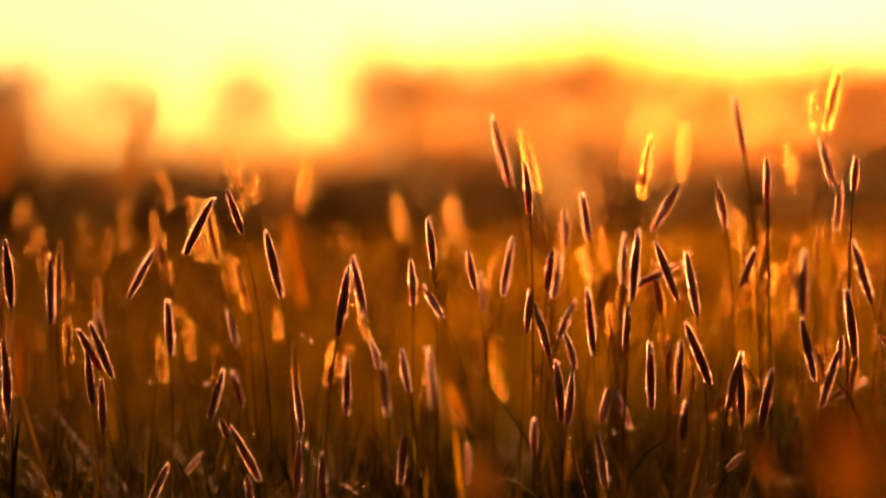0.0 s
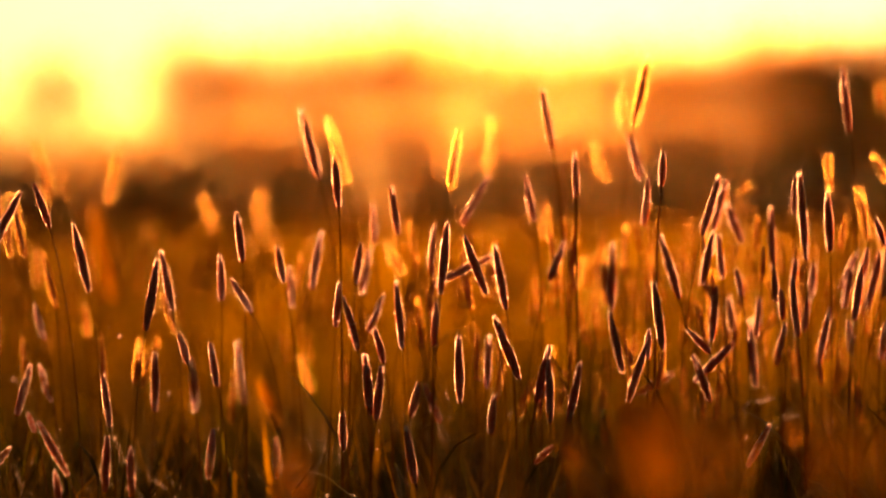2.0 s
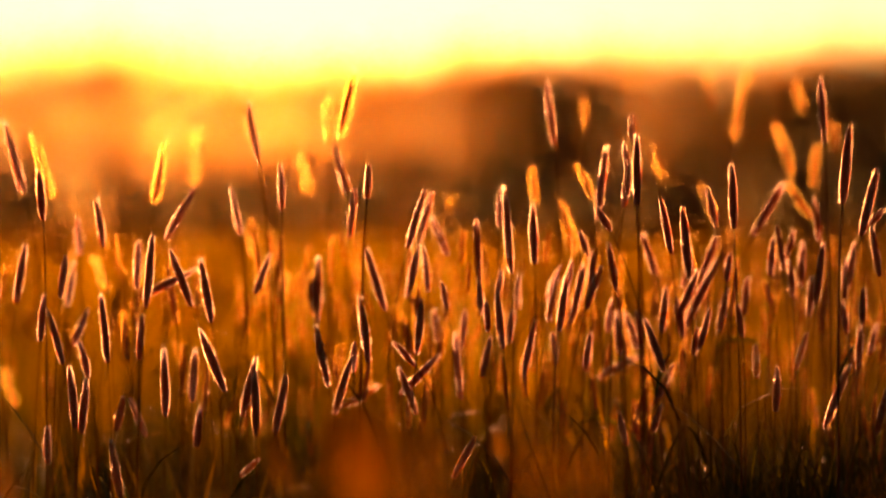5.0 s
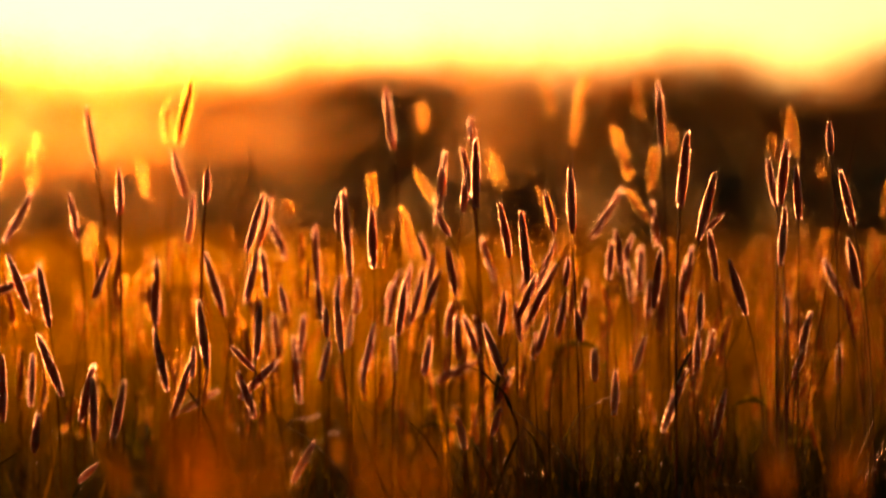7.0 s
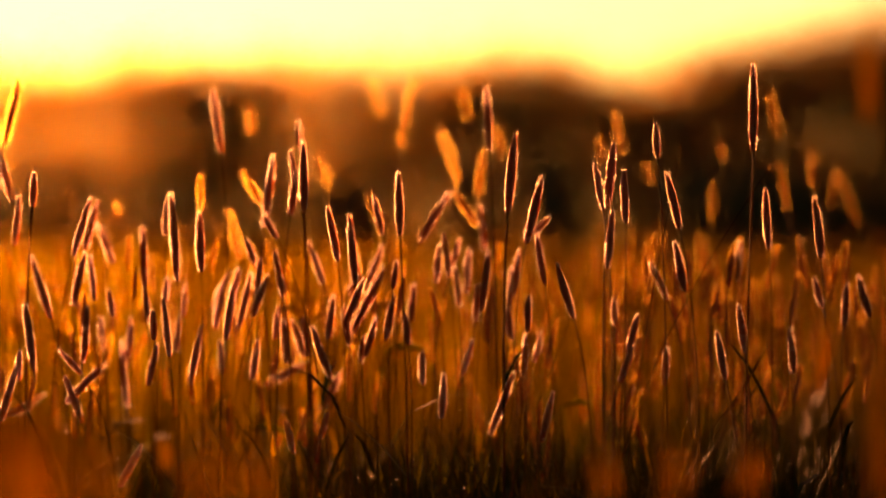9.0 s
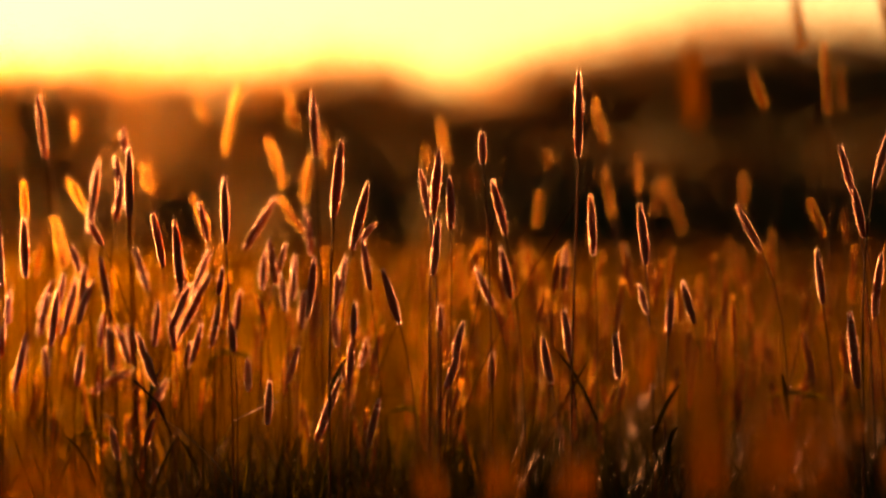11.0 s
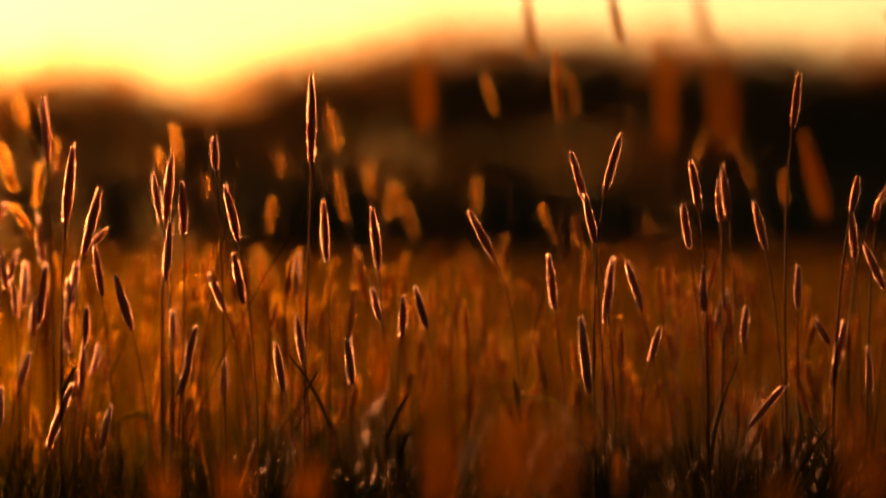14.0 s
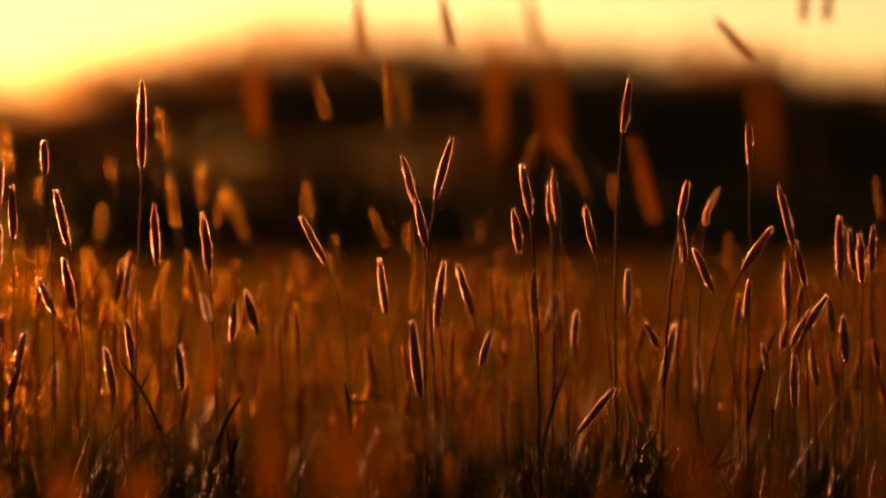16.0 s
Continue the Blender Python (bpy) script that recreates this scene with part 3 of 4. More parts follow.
foxtail(-0.350, 2.617, 0.363, 0.0452, -21)
foxtail(-0.418, 2.813, 0.366, 0.0524, 65)
foxtail(-0.328, 2.559, 0.353, 0.0463, -10)
foxtail(-0.318, 2.740, 0.370, 0.0328, 23)
foxtail(-0.326, 2.982, 0.356, 0.0289, 14)
foxtail(-0.282, 2.858, 0.345, 0.0537, 1)
foxtail(-0.299, 2.985, 0.347, 0.0374, 1)
foxtail(-0.221, 2.777, 0.356, 0.0521, -17)
foxtail(-0.219, 2.597, 0.323, 0.0498, -6)
foxtail(-0.699, 2.494, 0.324, 0.0405, -2)
foxtail(-0.753, 2.501, 0.313, 0.0346, -28)
foxtail(-0.739, 2.484, 0.308, 0.0433, -24)
foxtail(-0.757, 2.494, 0.289, 0.0388, -6)
foxtail(-0.758, 2.525, 0.267, 0.0384, -5)
foxtail(-0.821, 2.737, 0.328, 0.0233, -17)
foxtail(-0.708, 2.718, 0.323, 0.0299, -17)
foxtail(-0.692, 2.575, 0.273, 0.0399, 14)
foxtail(-0.713, 2.756, 0.274, 0.0306, -19)
foxtail(-0.681, 2.585, 0.260, 0.0163, -18)
foxtail(-0.644, 2.538, 0.232, 0.0457, -29)
foxtail(-0.716, 2.500, 0.218, 0.0312, 25)
foxtail(-0.723, 2.620, 0.230, 0.0224, 37)
foxtail(-0.842, 2.560, 0.275, 0.0587, -2)
foxtail(-0.664, 2.045, 0.317, 0.0469, -2)
foxtail(-0.815, 2.887, 0.286, 0.0378, -7)
foxtail(-0.820, 2.990, 0.300, 0.0388, -2)
foxtail(-0.770, 3.106, 0.311, 0.0302, -5)
foxtail(-0.890, 2.865, 0.300, 0.0421, -1)
foxtail(-0.658, 2.566, 0.210, 0.0250, -5)
foxtail(-0.651, 2.928, 0.323, 0.0349, -20)
foxtail(-0.609, 2.664, 0.272, 0.0450, 2)
foxtail(-0.684, 2.921, 0.281, 0.0379, 7)
foxtail(-0.537, 2.554, 0.296, 0.0330, -12)
foxtail(-0.584, 2.881, 0.265, 0.0533, -6)
foxtail(-0.387, 2.013, 0.302, 0.0281, -24)
foxtail(-0.618, 2.852, 0.261, 0.0458, -3)
foxtail(-0.575, 2.627, 0.310, 0.0239, -14)
foxtail(-0.461, 2.613, 0.338, 0.0333, 4)
foxtail(-0.435, 2.558, 0.323, 0.0407, -14)
foxtail(-0.428, 2.570, 0.276, 0.0450, -4)
foxtail(-0.429, 2.600, 0.271, 0.0395, 7)
foxtail(-0.431, 2.649, 0.310, 0.0280, -13)
foxtail(-0.472, 2.823, 0.327, 0.0333, 20)
foxtail(-0.457, 2.623, 0.247, 0.0293, -3)
foxtail(-0.616, 2.550, 0.267, 0.0384, -6)
foxtail(-0.631, 2.595, 0.216, 0.0419, 3)
foxtail(-0.603, 2.565, 0.215, 0.0372, -4)
foxtail(-0.525, 2.717, 0.218, 0.0326, -2)
foxtail(-0.559, 2.625, 0.224, 0.0380, 4)
foxtail(-0.408, 2.591, 0.323, 0.0494, -5)
foxtail(-0.390, 2.627, 0.324, 0.0333, 2)
foxtail(-0.371, 2.629, 0.282, 0.0499, -1)
foxtail(-0.374, 2.799, 0.285, 0.0420, 3)
foxtail(-0.323, 2.594, 0.302, 0.0488, -21)
foxtail(-0.313, 2.616, 0.283, 0.0443, 13)
foxtail(-0.294, 2.541, 0.273, 0.0459, -1)
foxtail(-0.285, 2.578, 0.272, 0.0438, 12)
foxtail(-0.245, 2.568, 0.307, 0.0453, -13)
foxtail(-0.232, 2.624, 0.315, 0.0226, -1)
foxtail(-0.244, 2.594, 0.285, 0.0450, 18)
foxtail(-0.267, 2.906, 0.275, 0.0370, 59)
foxtail(-0.320, 2.662, 0.236, 0.0199, 47)
foxtail(-0.397, 2.579, 0.226, 0.0422, -9)
foxtail(-0.429, 2.767, 0.264, 0.0271, 14)
foxtail(-0.409, 2.788, 0.258, 0.0332, -22)
foxtail(-0.364, 2.749, 0.252, 0.0304, 3)
foxtail(-0.112, 1.295, 0.317, 0.0266, -9)
foxtail(-0.156, 1.492, 0.306, 0.0213, -9)
foxtail(-0.577, 3.148, 0.261, 0.0365, -16)
foxtail(-0.202, 2.753, 0.405, 0.0471, 16)
foxtail(-0.202, 2.879, 0.409, 0.0416, 13)
foxtail(-0.184, 2.947, 0.398, 0.0343, -20)
foxtail(-0.206, 2.803, 0.366, 0.0426, 12)
foxtail(-0.191, 2.821, 0.370, 0.0354, -4)
foxtail(-0.123, 2.756, 0.386, 0.0671, -5)
foxtail(-0.136, 2.840, 0.421, 0.0312, 2)
foxtail(-0.101, 2.653, 0.394, 0.0437, -3)
foxtail(-0.114, 2.998, 0.442, 0.0283, -5)
foxtail(-0.153, 2.854, 0.378, 0.0493, -4)
foxtail(-0.204, 3.294, 0.439, 0.0131, 9)
foxtail(-0.095, 2.907, 0.487, 0.0514, -8)
foxtail(-0.080, 3.299, 0.514, 0.0259, -3)
foxtail(-0.059, 2.851, 0.427, 0.0583, 6)
foxtail(-0.065, 2.999, 0.446, 0.0315, -27)
foxtail(-0.032, 2.953, 0.492, 0.0232, -6)
foxtail(-0.032, 2.785, 0.458, 0.0291, -13)
foxtail(-0.037, 2.750, 0.436, 0.0348, 9)
foxtail(-0.025, 2.581, 0.437, 0.0505, -1)
foxtail(-0.010, 3.600, 0.466, 0.0352, -16)
foxtail(-0.046, 2.699, 0.418, 0.0218, -29)
foxtail(-0.064, 2.751, 0.399, 0.0204, -18)
foxtail(-0.085, 3.099, 0.399, 0.0445, -11)
foxtail(-0.042, 2.733, 0.373, 0.0369, -10)
foxtail(-0.066, 2.844, 0.374, 0.0294, 10)
foxtail(-0.001, 2.626, 0.402, 0.0408, -9)
foxtail(0.012, 2.601, 0.384, 0.0519, -5)
foxtail(0.044, 2.585, 0.420, 0.0466, -2)
foxtail(0.033, 2.762, 0.421, 0.0310, -12)
foxtail(0.039, 3.300, 0.428, 0.0360, -21)
foxtail(0.041, 3.500, 0.536, 0.0366, -13)
foxtail(0.053, 3.200, 0.497, 0.0674, 11)
foxtail(0.123, 3.398, 0.527, 0.0362, -17)
foxtail(0.119, 2.842, 0.487, 0.0513, -3)
foxtail(0.106, 3.198, 0.468, 0.0499, -18)
foxtail(0.065, 2.943, 0.414, 0.0506, 30)
foxtail(0.116, 2.998, 0.428, 0.0352, -37)
foxtail(0.148, 3.297, 0.490, 0.0285, -5)
foxtail(0.124, 3.198, 0.456, 0.0376, 4)
foxtail(0.040, 2.670, 0.381, 0.0211, 8)
foxtail(0.022, 2.945, 0.372, 0.0438, 18)
foxtail(-0.013, 2.892, 0.382, 0.0358, -18)
foxtail(0.119, 2.940, 0.409, 0.0371, -6)
foxtail(0.086, 2.798, 0.388, 0.0353, -7)
foxtail(0.087, 2.828, 0.392, 0.0280, 18)
foxtail(0.106, 2.680, 0.364, 0.0457, 7)
foxtail(0.124, 2.648, 0.438, 0.0571, 5)
foxtail(0.135, 2.600, 0.415, 0.0501, 13)
foxtail(0.150, 2.758, 0.423, 0.0169, 40)
foxtail(0.155, 2.718, 0.384, 0.0388, -9)
foxtail(0.172, 2.641, 0.360, 0.0420, -17)
foxtail(0.202, 2.755, 0.440, 0.0374, -11)
foxtail(0.198, 2.658, 0.441, 0.0481, 5)
foxtail(0.209, 2.628, 0.430, 0.0387, -1)
foxtail(0.196, 2.630, 0.396, 0.0434, 4)
foxtail(0.259, 3.290, 0.493, 0.0394, -11)
foxtail(0.242, 3.291, 0.485, 0.0260, -8)
foxtail(0.229, 2.589, 0.476, 0.0244, -5)
foxtail(0.249, 2.630, 0.425, 0.0423, -13)
foxtail(0.249, 2.727, 0.371, 0.0325, -23)
foxtail(0.254, 2.641, 0.379, 0.0380, -11)
foxtail(0.293, 3.387, 0.468, 0.0215, -9)
foxtail(0.296, 2.574, 0.481, 0.0621, 1)
foxtail(0.401, 3.276, 0.508, 0.0448, -13)
foxtail(0.350, 3.281, 0.487, 0.0207, -7)
foxtail(0.340, 3.282, 0.433, 0.0335, 4)
foxtail(0.321, 2.687, 0.410, 0.0465, -5)
foxtail(0.396, 3.175, 0.443, 0.0430, -10)
foxtail(0.314, 2.837, 0.383, 0.0334, 4)
foxtail(0.343, 3.383, 0.376, 0.0480, -6)
foxtail(-0.173, 2.775, 0.358, 0.0222, -11)
foxtail(-0.144, 2.743, 0.354, 0.0281, -7)
foxtail(-0.135, 2.641, 0.344, 0.0228, -2)
foxtail(-0.133, 2.757, 0.369, 0.0195, 6)
foxtail(-0.123, 2.627, 0.332, 0.0435, -6)
foxtail(-0.186, 2.627, 0.328, 0.0413, 6)
foxtail(-0.188, 2.644, 0.319, 0.0249, -41)
foxtail(-0.203, 2.688, 0.296, 0.0416, 45)
foxtail(-0.188, 2.652, 0.283, 0.0374, -19)
foxtail(-0.113, 2.739, 0.307, 0.0458, 11)
foxtail(-0.147, 2.781, 0.305, 0.0333, 11)
foxtail(-0.168, 2.867, 0.284, 0.0542, -6)
foxtail(-0.162, 2.662, 0.235, 0.0354, 28)
foxtail(-0.082, 2.611, 0.345, 0.0414, 9)
foxtail(-0.103, 2.937, 0.361, 0.0329, 25)
foxtail(-0.079, 2.841, 0.347, 0.0459, 14)
foxtail(-0.027, 2.836, 0.325, 0.0323, -16)
foxtail(-0.006, 2.622, 0.316, 0.0416, -20)
foxtail(0.006, 2.672, 0.358, 0.0341, 23)
foxtail(0.010, 2.881, 0.342, 0.0596, 25)
foxtail(0.051, 2.645, 0.340, 0.0250, -7)
foxtail(0.063, 2.708, 0.308, 0.0255, -2)
foxtail(0.076, 2.668, 0.285, 0.0335, 4)
foxtail(0.092, 2.703, 0.315, 0.0288, 17)
foxtail(-0.061, 2.932, 0.299, 0.0411, 63)
foxtail(-0.015, 2.852, 0.280, 0.0380, 28)
foxtail(-0.014, 2.669, 0.270, 0.0218, 17)
foxtail(-0.034, 2.677, 0.259, 0.0257, -11)
foxtail(-0.040, 2.754, 0.323, 0.0346, -4)
foxtail(0.016, 2.734, 0.324, 0.0218, 11)
foxtail(0.112, 2.661, 0.273, 0.0508, 19)
foxtail(0.138, 2.638, 0.350, 0.0269, 2)
foxtail(0.137, 2.678, 0.316, 0.0315, 4)
foxtail(0.153, 2.821, 0.321, 0.0252, 15)
foxtail(0.146, 2.594, 0.272, 0.0373, 11)
foxtail(0.211, 2.637, 0.332, 0.0317, 12)
foxtail(0.205, 2.629, 0.313, 0.0279, 22)
foxtail(0.242, 2.676, 0.309, 0.0294, 4)
foxtail(0.281, 2.613, 0.316, 0.0357, -13)
foxtail(0.297, 2.629, 0.334, 0.0374, -8)
foxtail(0.331, 2.617, 0.320, 0.0329, -4)
foxtail(0.203, 2.652, 0.354, 0.0208, -2)
foxtail(0.166, 3.196, 0.280, 0.0177, 8)
foxtail(0.111, 1.496, 0.311, 0.0212, -6)
foxtail(0.135, 1.444, 0.313, 0.0204, 3)
foxtail(0.162, 1.441, 0.315, 0.0208, 12)
foxtail(-0.084, 2.789, 0.357, 0.0399, 9)
foxtail(-0.099, 2.892, 0.346, 0.0345, 10)
foxtail(-0.066, 2.762, 0.358, 0.0363, 17)
foxtail(-0.051, 2.849, 0.338, 0.0271, 9)
foxtail(-0.024, 2.914, 0.322, 0.0323, -8)
foxtail(-0.008, 2.751, 0.341, 0.0347, 7)
foxtail(0.008, 2.783, 0.336, 0.0310, -10)
foxtail(0.020, 2.697, 0.330, 0.0308, 16)
foxtail(0.008, 2.919, 0.373, 0.0246, 22)
foxtail(0.036, 2.803, 0.339, 0.0357, 11)
foxtail(0.057, 2.873, 0.351, 0.0316, 4)
foxtail(0.076, 2.824, 0.383, 0.0310, 4)
foxtail(0.093, 2.790, 0.366, 0.0307, -4)
foxtail(0.103, 2.912, 0.373, 0.0366, 4)
foxtail(0.108, 2.857, 0.351, 0.0314, 4)
foxtail(-0.066, 2.752, 0.311, 0.0305, 8)
foxtail(-0.090, 2.807, 0.313, 0.0266, -8)
foxtail(-0.127, 2.816, 0.330, 0.0265, 5)
foxtail(-0.125, 2.906, 0.355, 0.0273, 2)
foxtail(-0.166, 2.847, 0.325, 0.0313, 4)
foxtail(-0.188, 2.897, 0.328, 0.0275, -8)
foxtail(0.133, 2.805, 0.366, 0.0308, 4)
foxtail(0.137, 2.838, 0.374, 0.0360, 9)
foxtail(0.135, 2.805, 0.339, 0.0267, -9)
foxtail(0.349, 2.603, 0.404, 0.0453, -5)
foxtail(0.445, 3.371, 0.466, 0.0372, -2)
foxtail(0.501, 3.464, 0.429, 0.0585, -21)
foxtail(0.473, 3.468, 0.446, 0.0379, 11)
foxtail(0.255, 1.731, 0.477, 0.0397, -2)
foxtail(0.457, 3.571, 0.382, 0.0141, -5)
foxtail(0.512, 3.057, 0.533, 0.0383, -18)
foxtail(0.565, 3.048, 0.529, 0.0641, -2)
foxtail(0.635, 3.340, 0.544, 0.0400, -4)
foxtail(0.370, 1.710, 0.469, 0.0493, -1)
foxtail(0.352, 1.509, 0.463, 0.0437, -3)
foxtail(0.359, 2.018, 0.528, 0.0389, -8)
foxtail(0.418, 2.058, 0.537, 0.0335, -11)
foxtail(0.400, 1.755, 0.518, 0.0313, -8)
foxtail(0.504, 2.616, 0.454, 0.0387, -14)
foxtail(0.505, 2.580, 0.424, 0.0365, -14)
foxtail(0.511, 2.576, 0.458, 0.0464, 13)
foxtail(0.527, 3.258, 0.452, 0.0310, -2)
foxtail(0.436, 2.616, 0.413, 0.0388, -29)
foxtail(0.536, 3.155, 0.388, 0.0451, -3)
foxtail(0.544, 2.950, 0.423, 0.0349, -20)
foxtail(0.600, 3.143, 0.419, 0.0303, -7)
foxtail(0.483, 2.624, 0.375, 0.0409, -8)
foxtail(0.527, 2.655, 0.364, 0.0491, 6)
foxtail(0.540, 2.581, 0.374, 0.0387, -16)
foxtail(0.578, 2.560, 0.446, 0.0386, -8)
foxtail(0.575, 2.580, 0.419, 0.0335, -9)
foxtail(0.630, 2.688, 0.440, 0.0435, -7)
foxtail(0.628, 2.707, 0.440, 0.0327, -4)
foxtail(0.766, 3.415, 0.495, 0.0399, 16)
foxtail(0.849, 3.499, 0.478, 0.0668, -28)
foxtail(0.584, 2.573, 0.373, 0.0351, -2)
foxtail(0.644, 2.796, 0.356, 0.0327, 16)
foxtail(0.745, 3.522, 0.430, 0.0198, -3)
foxtail(0.643, 2.543, 0.507, 0.0394, 8)
foxtail(0.495, 1.886, 0.437, 0.0459, -15)
foxtail(0.778, 3.104, 0.459, 0.0301, -3)
foxtail(0.686, 2.541, 0.446, 0.0264, 12)
foxtail(0.696, 2.568, 0.413, 0.0313, -5)
foxtail(0.719, 2.571, 0.390, 0.0359, -22)
foxtail(0.759, 2.742, 0.448, 0.0252, 28)
foxtail(0.732, 2.639, 0.440, 0.0172, 7)
foxtail(0.900, 3.175, 0.403, 0.0336, 4)
foxtail(0.733, 2.540, 0.408, 0.0371, 34)
foxtail(0.761, 2.620, 0.487, 0.0319, -1)
foxtail(0.428, 1.438, 0.447, 0.0565, -6)
foxtail(0.587, 2.016, 0.530, 0.0338, -39)
foxtail(0.586, 1.912, 0.547, 0.0219, 4)
foxtail(0.598, 1.908, 0.547, 0.0219, 5)
foxtail(0.759, 2.500, 0.425, 0.0440, -13)
foxtail(0.769, 2.504, 0.396, 0.0332, -11)
foxtail(0.850, 2.676, 0.399, 0.0503, -1)
foxtail(0.815, 2.533, 0.406, 0.0314, -9)
foxtail(0.825, 2.545, 0.398, 0.0354, -1)
foxtail(0.844, 2.581, 0.406, 0.0338, 1)
foxtail(0.972, 2.944, 0.450, 0.0341, -8)
foxtail(0.794, 2.629, 0.376, 0.0386, -3)
foxtail(0.645, 2.536, 0.376, 0.0315, 1)
foxtail(0.737, 2.549, 0.373, 0.0272, 9)
foxtail(0.623, 2.544, 0.419, 0.0357, -13)
foxtail(0.371, 2.643, 0.354, 0.0315, 6)
foxtail(0.385, 2.607, 0.361, 0.0323, -17)
foxtail(0.360, 2.678, 0.366, 0.0243, -17)
foxtail(0.335, 2.662, 0.318, 0.0356, -2)
foxtail(0.277, 2.082, 0.330, 0.0399, 9)
foxtail(0.502, 2.587, 0.314, 0.0563, -8)
foxtail(0.546, 2.583, 0.337, 0.0271, 16)
foxtail(0.619, 2.596, 0.350, 0.0272, 4)
foxtail(0.528, 2.953, 0.292, 0.0286, 9)
foxtail(0.400, 2.061, 0.304, 0.0197, -0)
foxtail(0.436, 2.156, 0.278, 0.0189, 0)
foxtail(0.771, 2.516, 0.361, 0.0330, 30)
foxtail(0.779, 2.571, 0.351, 0.0322, 29)
foxtail(0.782, 2.605, 0.347, 0.0216, 11)
foxtail(0.838, 2.656, 0.358, 0.0261, -5)
foxtail(0.796, 2.492, 0.341, 0.0335, -5)
foxtail(0.755, 2.551, 0.332, 0.0211, -11)
foxtail(0.783, 2.575, 0.305, 0.0399, -2)
foxtail(0.786, 2.528, 0.322, 0.0273, -11)
foxtail(0.677, 2.569, 0.350, 0.0214, -29)
foxtail(0.705, 2.667, 0.315, 0.0506, 11)
foxtail(0.729, 2.644, 0.312, 0.0343, -4)
foxtail(0.847, 2.572, 0.335, 0.0214, -11)
foxtail(0.209, 1.182, 0.337, 0.0304, -9)
foxtail(0.365, 1.300, 0.348, 0.0403, -6)
foxtail(0.467, 1.425, 0.317, 0.0175, -4)
foxtail(0.240, 1.582, 0.317, 0.0252, -6)
foxtail(0.185, 1.589, 0.307, 0.0177, -8)
foxtail(0.139, 1.494, 0.314, 0.0119, -11)
foxtail(0.239, 1.582, 0.339, 0.0301, -3)
foxtail(0.217, 1.434, 0.315, 0.0363, -0)
foxtail(0.217, 1.282, 0.328, 0.0315, -2)
foxtail(0.226, 1.280, 0.330, 0.0305, -1)
foxtail(0.246, 1.327, 0.325, 0.0316, -0)
foxtail(0.387, 1.911, 0.285, 0.0243, -1)
foxtail(0.391, 1.448, 0.337, 0.0234, -3)
foxtail(0.342, 1.254, 0.328, 0.0244, 0)
foxtail(0.324, 1.155, 0.335, 0.0187, 3)
foxtail(0.371, 1.246, 0.328, 0.0203, 0)
foxtail(0.363, 1.456, 0.313, 0.0117, 0)
foxtail(0.312, 1.467, 0.337, 0.0236, -6)
foxtail(-0.186, 1.740, 0.293, 0.0319, -19)
foxtail(-0.110, 1.195, 0.333, 0.0282, -2)
foxtail(-0.099, 1.196, 0.329, 0.0282, -0)
foxtail(-0.088, 1.247, 0.321, 0.0255, 2)
foxtail(-0.094, 1.948, 0.294, 0.0168, -2)
foxtail(-0.259, 1.376, 0.310, 0.0219, 0)
foxtail(-0.156, 1.492, 0.302, 0.0212, -6)
foxtail(-0.096, 1.196, 0.326, 0.0318, -2)
foxtail(-0.082, 1.197, 0.326, 0.0280, -0)
foxtail(-0.101, 1.146, 0.334, 0.0288, -2)
foxtail(-0.080, 1.197, 0.330, 0.0207, 0)
foxtail(-0.045, 1.199, 0.330, 0.0245, -2)
foxtail(-0.030, 1.250, 0.327, 0.0196, 0)
foxtail(0.130, 1.394, 0.318, 0.0218, -0)


# ---- tufts, dry straws and feathery leaves among the stalks ----
def grass_tuft(x, y, top, dry=False):
    """A tuft of narrow leaves that stand up together."""
    count = 70 if dry else 110 if x > 0 else 45
    seed = np.random.default_rng(dice.randrange(10 ** 6))
    xy = seed.normal(0, 0.013 if dry else 0.016, (count, 2))
    height = top * seed.uniform(0.55, 1.0, count)
    groups = blades(seed, xy, height, seed.uniform(0.0008, 0.0024, count) * (1.0 if dry else 0.5))
    if dry:
        ob = tagged(new("dry_grass_tuft", stuff_mesh("dry_grass_tuft", groups, near_straw_mat)), "orange-brown tuft of dry grass leaves close to the camera", "grass", "dry grass tufts")
    else:
        ob = tagged(new("grass_tuft", stuff_mesh("grass_tuft", groups, shaded_leaf_mat)), "green tuft of narrow grass leaves, coloured as in shade", "grass", "grass tufts")
    ob.location = (x, y, 0)
    return ob


